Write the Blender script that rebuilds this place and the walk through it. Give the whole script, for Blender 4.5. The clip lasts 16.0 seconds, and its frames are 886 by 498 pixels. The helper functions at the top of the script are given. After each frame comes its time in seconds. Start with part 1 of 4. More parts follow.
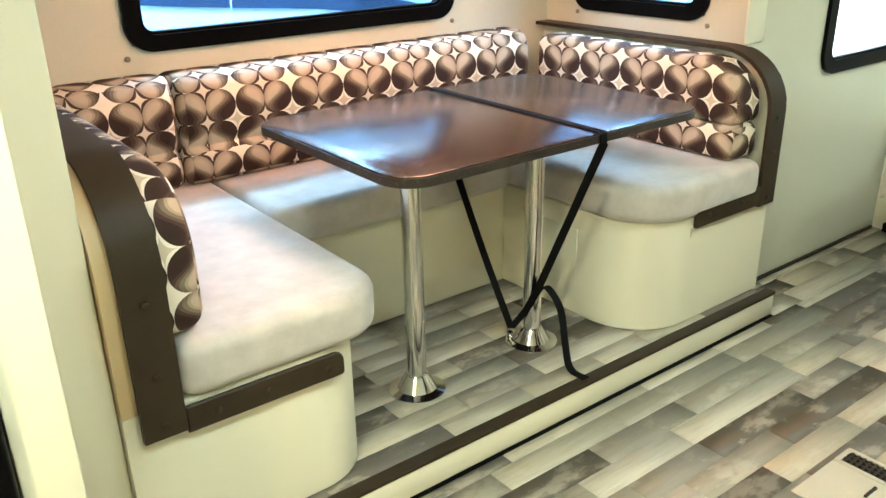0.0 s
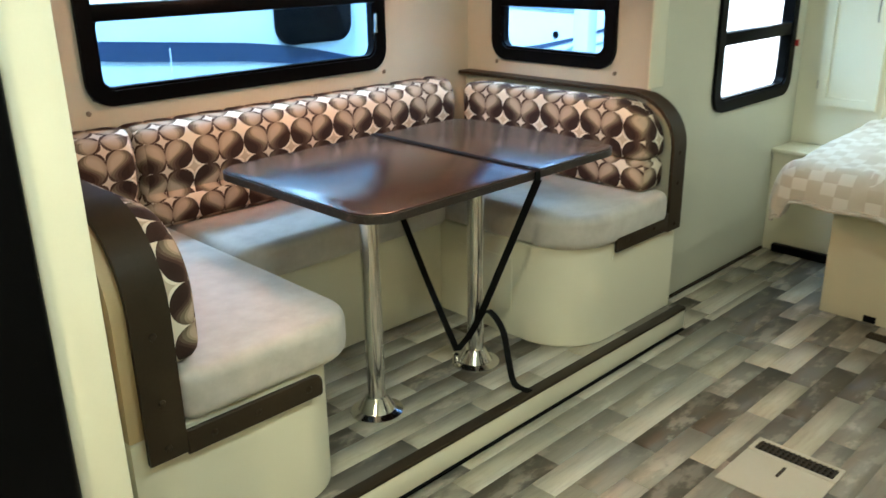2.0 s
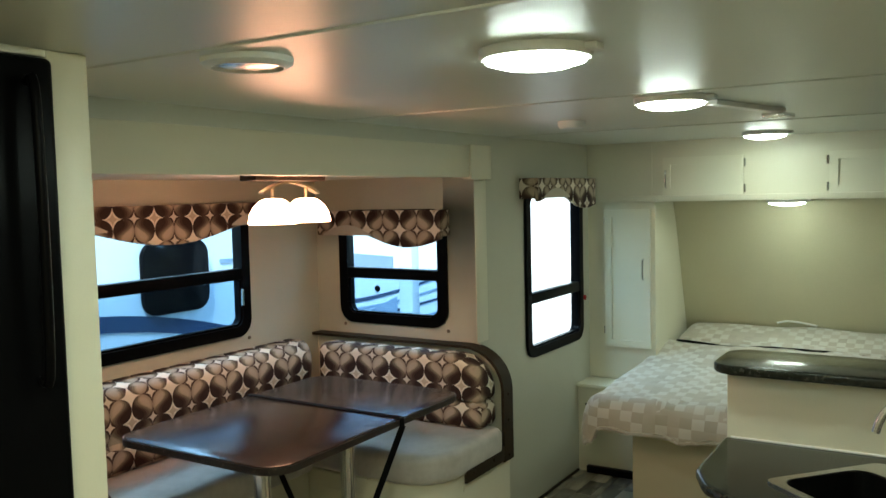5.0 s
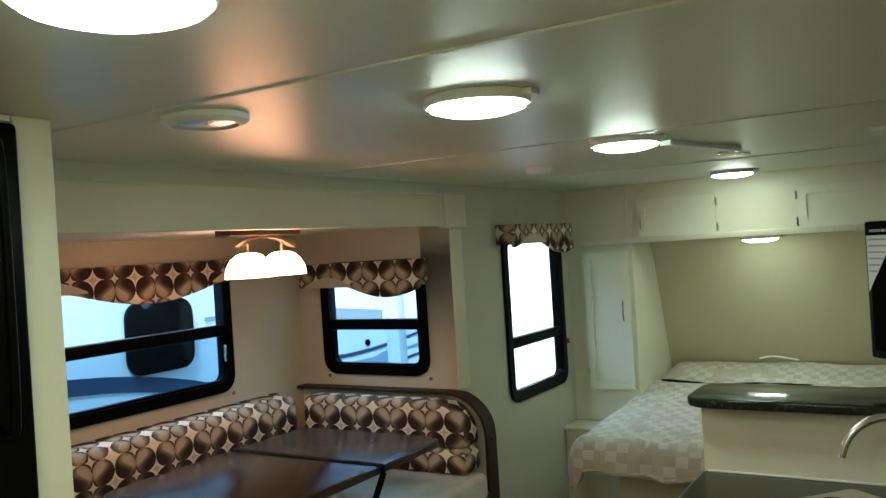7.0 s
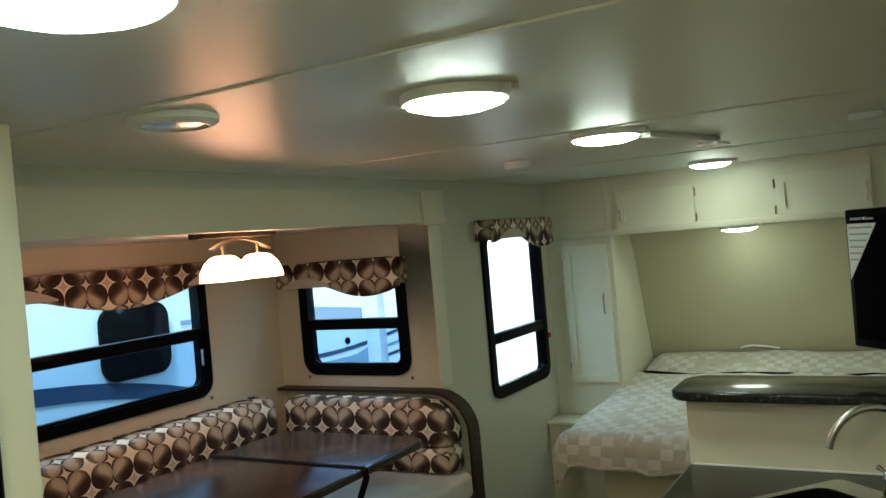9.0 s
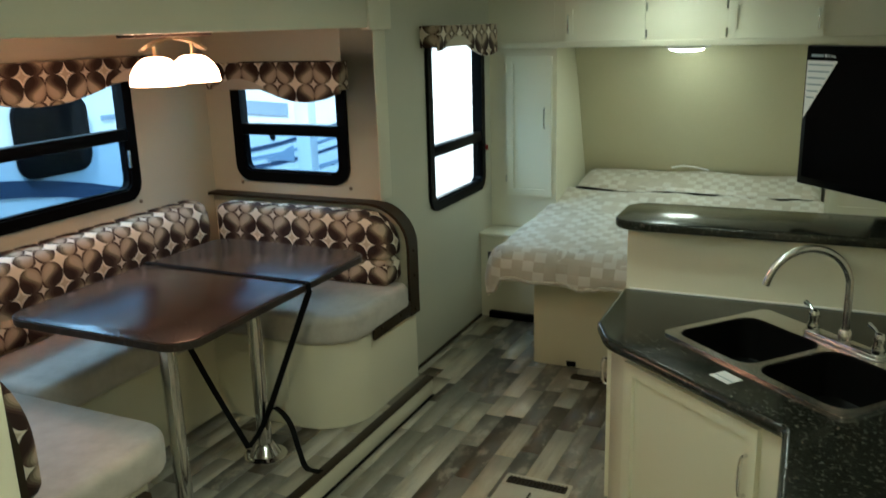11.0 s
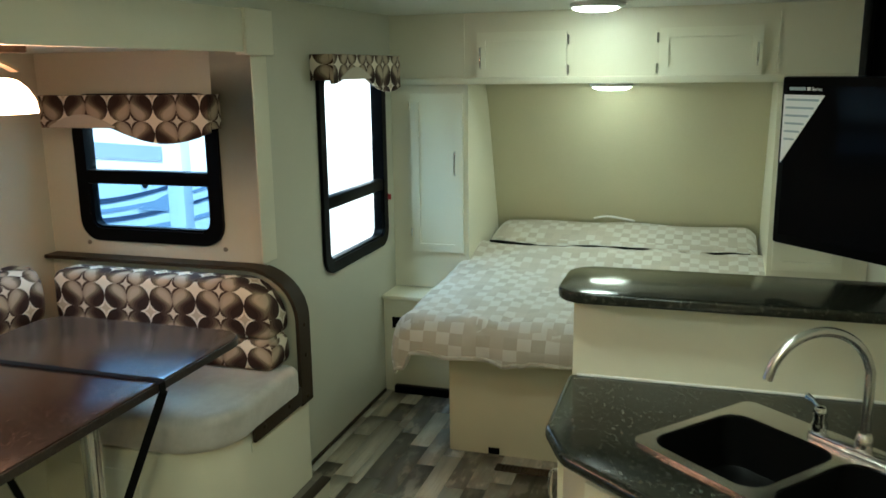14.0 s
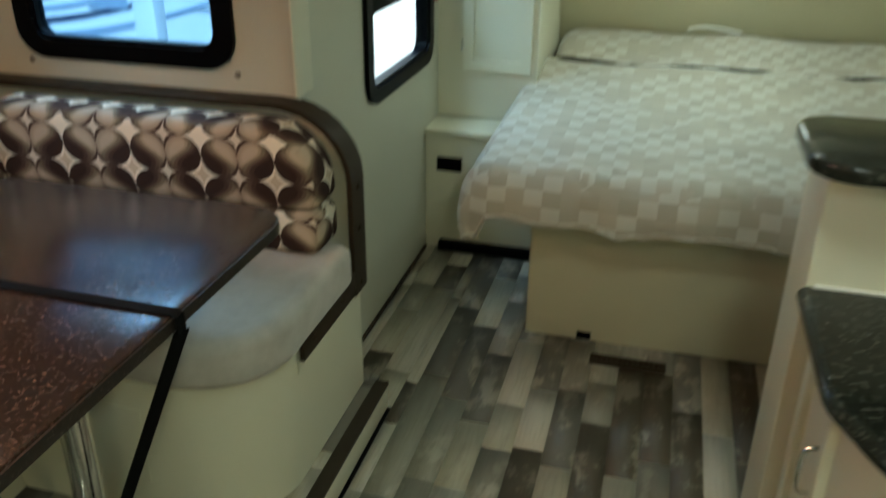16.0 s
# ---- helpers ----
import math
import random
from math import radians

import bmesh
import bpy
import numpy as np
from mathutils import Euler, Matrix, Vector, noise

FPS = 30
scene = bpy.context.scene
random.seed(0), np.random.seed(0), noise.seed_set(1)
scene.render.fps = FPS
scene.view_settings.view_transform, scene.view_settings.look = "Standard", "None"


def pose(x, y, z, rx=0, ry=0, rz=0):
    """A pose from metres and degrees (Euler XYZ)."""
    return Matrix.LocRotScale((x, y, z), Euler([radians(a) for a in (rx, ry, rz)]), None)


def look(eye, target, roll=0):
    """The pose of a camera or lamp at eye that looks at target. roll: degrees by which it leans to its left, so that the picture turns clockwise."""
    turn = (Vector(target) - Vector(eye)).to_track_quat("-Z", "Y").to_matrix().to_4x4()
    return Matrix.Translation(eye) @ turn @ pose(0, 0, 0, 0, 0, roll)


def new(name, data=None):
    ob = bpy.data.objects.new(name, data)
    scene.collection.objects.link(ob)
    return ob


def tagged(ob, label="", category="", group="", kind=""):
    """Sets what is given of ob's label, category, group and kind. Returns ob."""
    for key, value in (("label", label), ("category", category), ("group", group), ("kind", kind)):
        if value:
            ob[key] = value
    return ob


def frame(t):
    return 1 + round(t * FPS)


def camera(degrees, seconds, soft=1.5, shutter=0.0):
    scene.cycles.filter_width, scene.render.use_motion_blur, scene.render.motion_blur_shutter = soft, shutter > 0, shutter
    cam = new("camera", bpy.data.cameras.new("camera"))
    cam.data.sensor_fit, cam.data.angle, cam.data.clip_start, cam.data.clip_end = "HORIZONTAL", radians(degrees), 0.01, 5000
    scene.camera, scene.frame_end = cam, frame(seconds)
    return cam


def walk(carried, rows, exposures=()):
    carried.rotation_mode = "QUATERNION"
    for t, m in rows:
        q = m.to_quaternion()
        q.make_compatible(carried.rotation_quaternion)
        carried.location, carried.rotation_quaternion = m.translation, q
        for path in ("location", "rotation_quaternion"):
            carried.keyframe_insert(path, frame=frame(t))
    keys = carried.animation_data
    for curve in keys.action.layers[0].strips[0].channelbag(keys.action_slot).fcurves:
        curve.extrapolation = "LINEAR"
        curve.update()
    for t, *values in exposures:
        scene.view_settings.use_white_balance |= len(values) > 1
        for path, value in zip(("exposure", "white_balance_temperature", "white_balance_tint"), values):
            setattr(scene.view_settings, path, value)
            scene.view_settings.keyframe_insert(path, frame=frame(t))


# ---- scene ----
cam = camera(56.0, 16.0, soft=1.5, shutter=0.5)
PATH = [
    (0, (0.318, 0.554, 1.427), (1.438, 2.023, 0.66), -1.1),
    (0.5, (0.278, 0.526, 1.433), (1.413, 1.986, 0.67), -1.1),
    (1, (0.252, 0.481, 1.457), (1.398, 1.932, 0.695), -1.8),
    (1.5, (0.182, 0.443, 1.48), (1.383, 1.864, 0.745), -1.9),
    (2, (0.05, 0.473, 1.491), (1.37, 1.813, 0.811), -0.9),
    (2.5, (-0.09, 0.449, 1.521), (1.339, 1.716, 0.928), -0.4),
    (3, (-0.211, 0.411, 1.562), (1.314, 1.611, 1.079), -0.2),
    (3.5, (-0.326, 0.358, 1.596), (1.27, 1.507, 1.235), 0.2),
    (4, (-0.417, 0.304, 1.629), (1.225, 1.415, 1.371), 0.2),
    (4.5, (-0.468, 0.285, 1.668), (1.205, 1.364, 1.478), -0.3),
    (4.7, (-0.484, 0.294, 1.671), (1.203, 1.356, 1.506), -0.7),
    (7, (-0.506, 0.179, 1.642), (1.2, 1.222, 1.639), -3.6),
    (7.5, (-0.513, 0.168, 1.638), (1.197, 1.205, 1.645), -4.0),
    (8, (-0.481, 0.204, 1.657), (1.238, 1.226, 1.661), -3.9),
    (8.2, (-0.48, 0.205, 1.653), (1.243, 1.222, 1.66), -4.3),
    (10.3, (-0.436, 0.257, 1.697), (1.32, 1.181, 1.449), -3.5),
    (10.5, (-0.437, 0.28, 1.713), (1.318, 1.18, 1.381), -2.8),
    (11, (-0.428, 0.351, 1.745), (1.321, 1.169, 1.225), -1.7),
    (11.5, (-0.401, 0.36, 1.739), (1.357, 1.131, 1.178), -0.9),
    (12, (-0.337, 0.39, 1.746), (1.444, 1.119, 1.2), -0.3),
    (12.5, (-0.25, 0.416, 1.736), (1.548, 1.117, 1.211), -0.4),
    (13, (-0.149, 0.475, 1.699), (1.673, 1.14, 1.212), -0.5),
    (13.5, (0.001, 0.546, 1.683), (1.844, 1.176, 1.229), -0.7),
    (14, (0.175, 0.642, 1.673), (2.039, 1.232, 1.252), -0.8),
    (14.5, (0.353, 0.817, 1.665), (2.246, 1.33, 1.273), -0.3),
    (15, (0.529, 1.043, 1.677), (2.443, 1.445, 1.257), 0.5),
    (15.5, (0.722, 1.161, 1.603), (2.601, 1.576, 1.055), 0.4),
    (16, (0.957, 1.31, 1.541), (2.703, 1.77, 0.679), 0.5),
]
walk(cam, [(t, look(eye, target, roll)) for t, eye, target, roll in PATH],
     [(0.0, 2.92, 6200, 4), (0.5, 2.60, 6200, 4), (1.0, 2.15, 6200, 5), (2.0, 2.12, 6150, 4), (3.0, 2.10, 6100, 5), (3.5, 1.90, 6100, 6), (4.0, 1.52, 6150, 4), (4.5, 1.30, 6250, 0), (7.0, 0.92, 6350, -3), (8.2, 0.88, 6350, -3),
      (10.5, 0.76, 6300, -3), (11.5, 1.28, 6200, -3), (12.5, 1.33, 6200, -3), (14.0, 1.30, 6150, -4), (14.5, 1.33, 6100, -4), (15.5, 1.26, 6100, -5), (16.0, 1.12, 6150, -5)])

# world and light
world = bpy.data.worlds.new("world")
scene.world = world
world.use_nodes = True
wn = world.node_tree.nodes
sky = wn.new("ShaderNodeTexSky")
sky.sky_type = "NISHITA"
sky.sun_disc = False
sky.sun_elevation, sky.sun_rotation = radians(58), radians(246)
world.node_tree.links.new(sky.outputs[0], wn["Background"].inputs[0])
wn["Background"].inputs[1].default_value = 0.15

sun = new("sun", bpy.data.lights.new("sun", "SUN"))
sun.data.energy, sun.data.angle, sun.data.color = 4.5, radians(10), (1.0, 0.97, 0.92)
sun.matrix_world = look((-8, -3.5, 14), (0, 0, 0))

# daylight that falls through each window from above
for spot, aim, size, power in (((1.77, 3.56, 1.98), (1.75, 2.55, 0.70), (1.2, 0.4), 17.0), ((3.28, 2.72, 1.98), (2.35, 2.5, 0.75), (0.4, 0.6), 15.0), ((3.85, 2.62, 1.98), (3.75, 1.5, 0.55), (0.7, 0.4), 3.0)):
    day = new("window_daylight", bpy.data.lights.new("window_daylight", "AREA"))
    day.data.shape, day.data.size, day.data.size_y, day.data.energy, day.data.color = "RECTANGLE", size[0], size[1], power, (0.50, 0.74, 1.0)
    day.matrix_world = look(spot, aim)

LAMP_GLOW = 23.0
SHADE_GLOW = 10.5


# materials
class Nodes:
    """A short way to write node materials."""

    def __init__(self, name):
        self.mat = bpy.data.materials.new(name)
        self.mat.use_nodes = True
        self.t = self.mat.node_tree
        self.bsdf = self.t.nodes["Principled BSDF"]

    def put(self, socket, value):
        if isinstance(value, bpy.types.NodeSocket):
            self.t.links.new(value, socket)
        elif isinstance(value, tuple) and len(value) == 3 and socket.type == "RGBA":
            socket.default_value = (*value, 1)
        else:
            socket.default_value = value

    def math(self, op, a, b=0.0, c=0.0):
        n = self.t.nodes.new("ShaderNodeMath")
        n.operation = op
        for s, v in zip(n.inputs, (a, b, c)):
            self.put(s, v)
        return n.outputs[0]

    def mix(self, f, a, b):
        n = self.t.nodes.new("ShaderNodeMix")
        n.data_type = "RGBA"
        self.put(n.inputs[0], f)
        self.put(n.inputs[6], a)
        self.put(n.inputs[7], b)
        return n.outputs[2]

    def coord(self, kind="Object"):
        return self.t.nodes.new("ShaderNodeTexCoord").outputs[kind]

    def scaled(self, vec, scale, offset=None):
        n = self.t.nodes.new("ShaderNodeMapping")
        self.put(n.inputs[0], vec)
        n.inputs["Scale"].default_value = scale
        if offset is not None:
            self.put(n.inputs["Location"], offset)
        return n.outputs[0]

    def noise(self, vec, scale, detail=3.0, rough=0.5):
        n = self.t.nodes.new("ShaderNodeTexNoise")
        self.put(n.inputs["Vector"], vec)
        n.inputs["Scale"].default_value = scale
        n.inputs["Detail"].default_value = detail
        n.inputs["Roughness"].default_value = rough
        return n.outputs["Fac"]

    def step(self, v, lo, hi):
        n = self.t.nodes.new("ShaderNodeMapRange")
        n.interpolation_type = "SMOOTHSTEP"
        self.put(n.inputs[0], v)
        n.inputs[1].default_value, n.inputs[2].default_value = lo, hi
        return n.outputs[0]

    def random(self):
        return self.t.nodes.new("ShaderNodeObjectInfo").outputs["Random"]

    def ramp(self, v, stops, constant=False):
        n = self.t.nodes.new("ShaderNodeValToRGB")
        e = n.color_ramp.elements
        n.color_ramp.interpolation = "CONSTANT" if constant else "LINEAR"
        while len(e) < len(stops):
            e.new(0.5)
        for el, (p, c) in zip(e, stops):
            el.position, el.color = p, (*c, 1)
        self.put(n.inputs[0], v)
        return n.outputs[0]

    def bump(self, height, strength=0.2, distance=0.002):
        n = self.t.nodes.new("ShaderNodeBump")
        n.inputs["Strength"].default_value, n.inputs["Distance"].default_value = strength, distance
        self.put(n.inputs["Height"], height)
        self.t.links.new(n.outputs[0], self.bsdf.inputs["Normal"])

    def done(self, color, rough=0.5, metal=0.0, **more):
        self.put(self.bsdf.inputs["Base Color"], color)
        self.put(self.bsdf.inputs["Roughness"], rough)
        self.put(self.bsdf.inputs["Metallic"], metal)
        for k, v in more.items():
            self.put(self.bsdf.inputs[k.replace("_", " ").title().replace("Ior", "IOR")], v)
        return self.mat


def plain(name, color, rough=0.5, metal=0.0, var=0.12, scale=6.0, grain=180.0, bump=0.08, spec=0.5):
    n = Nodes(name)
    c = n.coord()
    big, small = n.noise(c, scale), n.noise(c, grain, 2)
    f = n.math("ADD", n.math("MULTIPLY", big, 0.7), n.math("MULTIPLY", small, 0.3))
    lo = tuple(v * (1 - var) for v in color)
    hi = tuple(min(1, v * (1 + var)) for v in color)
    n.bump(small, bump, 0.001)
    r = n.math("ADD", rough - 0.05, n.math("MULTIPLY", big, 0.1))
    return n.done(n.mix(f, lo, hi), r, metal, specular_ior_level=spec)


def make_wall_paper(name, color):
    n = Nodes(name)
    c = n.coord()
    weave = n.noise(n.scaled(c, (140, 140, 60)), 1.0, 3)
    blot = n.noise(c, 2.2, 4)
    f = n.math("ADD", n.math("MULTIPLY", weave, 0.35), n.math("MULTIPLY", blot, 0.65))
    n.bump(weave, 0.12, 0.0012)
    return n.done(n.mix(f, tuple(v * 0.9 for v in color), tuple(v * 1.08 for v in color)), 0.5)


def make_fabric():
    """Retro print: rows of two-toned discs with four-pointed stars between them."""
    n = Nodes("retro_fabric")
    uv = n.coord("UV")
    sep = n.t.nodes.new("ShaderNodeSeparateXYZ")
    n.put(sep.inputs[0], n.scaled(uv, (1 / 0.100, 1 / 0.100, 1)))
    x = n.math("SUBTRACT", n.math("FRACT", sep.outputs[0]), 0.5)
    y = n.math("SUBTRACT", n.math("FRACT", sep.outputs[1]), 0.5)
    r = n.math("SQRT", n.math("ADD", n.math("MULTIPLY", x, x), n.math("MULTIPLY", y, y)))
    disc = n.math("LESS_THAN", r, 0.498)
    # columns of pale open stars alternate with columns of dark-outlined ones; star sizes alternate by row
    sx = n.math("FRACT", n.math("MULTIPLY", n.math("FLOOR", n.math("ADD", sep.outputs[0], 0.5)), 0.5))
    sy = n.math("FRACT", n.math("MULTIPLY", n.math("FLOOR", n.math("ADD", sep.outputs[1], 0.5)), 0.5))
    open_star, tall = n.math("LESS_THAN", sx, 0.25), n.math("LESS_THAN", sy, 0.25)
    # each disc is dark towards its open star and pale on the far side, parted by an S-curve in stepped tones
    px = n.math("FRACT", n.math("MULTIPLY", n.math("FLOOR", sep.outputs[0]), 0.5))
    py = n.math("FRACT", n.math("MULTIPLY", n.math("FLOOR", sep.outputs[1]), 0.5))
    dx = n.math("MULTIPLY", x, n.math("MULTIPLY_ADD", px, 4.0, -1.0))
    turn = n.math("MULTIPLY_ADD", py, 0.80, -0.20)
    swirl = n.math("MULTIPLY", n.math("SINE", n.math("MULTIPLY", y, 6.2)), turn)
    lean = n.math("MULTIPLY", y, n.math("MULTIPLY_ADD", py, 1.4, -0.35))
    split = n.math("ADD", n.math("ADD", dx, swirl), lean)
    inside = n.ramp(n.math("ADD", split, 0.5),
                    [(0.0, (0.43, 0.34, 0.25)), (0.30, (0.32, 0.25, 0.175)), (0.38, (0.17, 0.135, 0.09)), (0.50, (0.10, 0.066, 0.046)), (0.60, (0.052, 0.026, 0.019)), (0.72, (0.024, 0.010, 0.008))], True)
    rim_shade = n.step(r, 0.32, 0.498)
    inside = n.mix(n.math("MULTIPLY", rim_shade, 0.35), inside, (0.035, 0.018, 0.013))
    ax = n.math("SUBTRACT", 0.5, n.math("ABSOLUTE", x))
    ay = n.math("SUBTRACT", 0.5, n.math("ABSOLUTE", y))
    spread = n.math("ADD", n.math("SQRT", n.math("MAXIMUM", ax, 0.0)), n.math("SQRT", n.math("MAXIMUM", ay, 0.0)))
    heart = n.math("LESS_THAN", spread, n.math("MULTIPLY_ADD", open_star, 0.25, 0.57))
    core = n.math("MULTIPLY", n.math("MULTIPLY", open_star, tall), n.math("LESS_THAN", spread, 0.60))
    star = n.mix(core, n.mix(open_star, (0.58, 0.50, 0.40), (0.74, 0.66, 0.54)), (0.50, 0.41, 0.30))
    gap = n.mix(heart, n.mix(open_star, (0.050, 0.026, 0.019), (0.62, 0.54, 0.43)), star)
    col = n.mix(disc, gap, inside)
    thread = n.noise(n.scaled(uv, (900, 900, 1)), 1.0, 2)
    col = n.mix(n.math("MULTIPLY", thread, 0.03), col, (0.42, 0.34, 0.25))
    n.bump(thread, 0.25, 0.001)
    return n.done(col, 0.8, 0.0, specular_ior_level=0.2)


def make_suede():
    n = Nodes("seat_suede")
    c = n.coord()
    nap = n.noise(c, 14, 4, 0.6)
    fine = n.noise(c, 400, 2)
    n.bump(n.math("ADD", n.math("MULTIPLY", nap, 2.0), fine), 0.22, 0.0015)
    return n.done(n.ramp(nap, [(0.25, (0.38, 0.345, 0.305)), (0.7, (0.50, 0.465, 0.42))]), 0.72, 0.0, sheen_weight=0.35)


def make_speckled(name, base, mid, fleck, rough, spec=0.5, size=1.0):
    n = Nodes(name)
    c = n.coord()
    a, b = n.noise(c, 60 / size, 5, 0.7), n.noise(c, 130 / size, 3, 0.7)
    col = n.ramp(a, [(0.3, base), (0.55, mid), (0.75, base)])
    col = n.mix(n.step(b, 0.57, 0.64), col, fleck)
    smear = n.noise(c, 9, 3)
    return n.done(col, n.math("MULTIPLY_ADD", smear, 0.14, rough), 0.0, specular_ior_level=spec)


def make_plank():
    n = Nodes("vinyl_plank")
    rnd = n.random()
    c = n.coord()
    off = n.t.nodes.new("ShaderNodeCombineXYZ")
    n.put(off.inputs[0], n.math("MULTIPLY", rnd, 37.0))
    n.put(off.inputs[1], n.math("MULTIPLY", rnd, 91.0))
    p = n.scaled(c, (1, 1, 1), off.outputs[0])
    tone = n.ramp(rnd, [(0.0, (0.080, 0.064, 0.044)), (0.18, (0.13, 0.118, 0.098)), (0.32, (0.27, 0.25, 0.20)), (0.44, (0.40, 0.36, 0.27)),
                        (0.60, (0.40, 0.37, 0.29)), (0.72, (0.22, 0.20, 0.162)), (0.86, (0.47, 0.43, 0.35))], True)
    grain = n.noise(n.scaled(p, (6, 70, 6)), 1.0, 5, 0.65)
    wear = n.noise(n.scaled(p, (6, 12, 6)), 1.0, 5, 0.62)
    col = n.mix(n.math("MULTIPLY", n.step(grain, 0.42, 0.70), 0.26), tone, (0.12, 0.10, 0.075))
    col = n.mix(n.math("MULTIPLY", n.step(wear, 0.50, 0.62), 0.45), col, (0.48, 0.43, 0.34))
    n.bump(grain, 0.12, 0.001)
    return n.done(col, n.math("MULTIPLY_ADD", wear, 0.2, 0.32))


def make_quilt():
    """Woven blocks in beige and grey-white."""
    n = Nodes("woven_comforter")
    uv = n.coord("UV")
    sep = n.t.nodes.new("ShaderNodeSeparateXYZ")
    n.put(sep.inputs[0], n.scaled(uv, (1 / 0.058, 1 / 0.046, 1)))
    row = n.math("FLOOR", sep.outputs[1])
    xs = sep.outputs[0]
    cell = n.t.nodes.new("ShaderNodeCombineXYZ")
    n.put(cell.inputs[0], n.math("FLOOR", xs))
    n.put(cell.inputs[1], row)
    w = n.t.nodes.new("ShaderNodeTexWhiteNoise")
    w.noise_dimensions = "2D"
    n.put(w.inputs[0], cell.outputs[0])
    base = n.ramp(w.outputs[0], [(0.0, (0.42, 0.375, 0.30)), (0.35, (0.47, 0.42, 0.345)), (0.7, (0.37, 0.325, 0.255))], True)
    third = n.math("FRACT", n.math("MULTIPLY", n.math("ADD", n.math("FLOOR", sep.outputs[0]), row), 0.5))
    light = n.math("MULTIPLY", n.math("LESS_THAN", third, 0.3), n.math("GREATER_THAN", w.outputs[0], 0.3))
    col = n.mix(light, base, (0.60, 0.585, 0.53))
    thread = n.noise(n.scaled(uv, (700, 700, 1)), 1.0, 2)
    blotch = n.noise(n.scaled(uv, (9, 9, 1)), 1.0, 3)
    col = n.mix(n.math("MULTIPLY", blotch, 0.45), col, (0.47, 0.43, 0.355))
    col = n.mix(n.math("MULTIPLY", thread, 0.2), col, (0.56, 0.51, 0.42))
    n.bump(thread, 0.25, 0.0012)
    return n.done(col, 0.6, 0.0, sheen_weight=0.3)


def glowing(name, color, strength):
    n = Nodes(name)
    n.put(n.bsdf.inputs["Emission Color"], color)
    n.bsdf.inputs["Emission Strength"].default_value = strength
    return n.done((0.8, 0.8, 0.78), 0.4)


def make_glass(name, tint):
    n = Nodes(name)
    t = n.t
    clear, gloss, mixer, fres = (t.nodes.new("ShaderNode" + k) for k in ("BsdfTransparent", "BsdfGlossy", "MixShader", "LayerWeight"))
    clear.inputs[0].default_value = (*tint, 1)
    fres.inputs["Blend"].default_value = 0.5
    gloss.inputs["Roughness"].default_value = 0.02
    grazing = n.math("POWER", fres.outputs["Facing"], 5.0)
    t.links.new(n.math("MULTIPLY_ADD", grazing, 0.5, 0.012), mixer.inputs[0])
    t.links.new(clear.outputs[0], mixer.inputs[1])
    t.links.new(gloss.outputs[0], mixer.inputs[2])
    t.links.new(mixer.outputs[0], t.nodes["Material Output"].inputs[0])
    return n.mat


WALL = make_wall_paper("wall_vinyl", (0.53, 0.515, 0.41))
ALCOVE = make_wall_paper("headboard_panel", (0.52, 0.485, 0.325))
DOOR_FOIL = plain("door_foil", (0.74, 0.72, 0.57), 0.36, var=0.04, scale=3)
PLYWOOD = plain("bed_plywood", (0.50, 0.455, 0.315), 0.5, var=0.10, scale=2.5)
SNAP = plain("dull_snap", (0.22, 0.19, 0.15), 0.5, 0.4)
CABINET = plain("cabinet_foil", (0.69, 0.66, 0.515), 0.42, var=0.05, scale=3)
CEILING = plain("ceiling_panel", (0.66, 0.67, 0.58), 0.37, var=0.05, scale=2.0, bump=0.04)
FABRIC = make_fabric()
SUEDE = make_suede()
LINING = plain("valance_lining", (0.50, 0.44, 0.35), 0.75, var=0.08, grain=400, bump=0.2, spec=0.2)
BROWN = plain("brown_trim", (0.032, 0.0225, 0.0135), 0.48, var=0.35, scale=9, spec=0.15)
TABLE = make_speckled("table_laminate", (0.016, 0.0095, 0.0075), (0.030, 0.0175, 0.0135), (0.085, 0.060, 0.048), 0.15, 0.5)
TABLE_EDGE = make_speckled("table_edge", (0.012, 0.009, 0.007), (0.02, 0.015, 0.012), (0.08, 0.06, 0.05), 0.3)
COUNTER = make_speckled("counter_laminate", (0.009, 0.0095, 0.0075), (0.020, 0.021, 0.016), (0.060, 0.058, 0.046), 0.07, 0.32, 1.7)
CHROME = plain("chrome", (0.75, 0.75, 0.74), 0.12, 1.0, var=0.04, bump=0.01)
STEEL = plain("brushed_steel", (0.70, 0.69, 0.66), 0.24, 1.0, var=0.05, scale=5, bump=0.015)
BRASS = plain("brushed_nickel_brass", (0.62, 0.5, 0.33), 0.3, 1.0, var=0.08, bump=0.02)
BLACK = plain("black_plastic", (0.0022, 0.0022, 0.0025), 0.34, var=0.2, bump=0.03, spec=0.05)
SINK_BLACK = plain("black_bowl", (0.004, 0.004, 0.004), 0.35, var=0.2, bump=0.05, spec=0.2)
SCREEN = plain("screen_black", (0.003, 0.003, 0.0035), 0.08, var=0.1, bump=0.0, spec=0.04)
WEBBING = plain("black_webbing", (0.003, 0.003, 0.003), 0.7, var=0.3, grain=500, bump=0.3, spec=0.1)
WHITE = plain("white_plastic", (0.78, 0.78, 0.74), 0.4, var=0.03)
PAPER = plain("white_paper", (0.8, 0.81, 0.8), 0.6, var=0.02)
GREY_INK = plain("grey_ink", (0.35, 0.42, 0.45), 0.6)
REGISTER = plain("register_enamel", (0.44, 0.40, 0.31), 0.45)
TAN_PANEL = plain("tan_panel", (0.52, 0.40, 0.22), 0.5, var=0.08, scale=3)
RED = plain("red_plastic", (0.4, 0.02, 0.02), 0.4)
PLANK = make_plank()
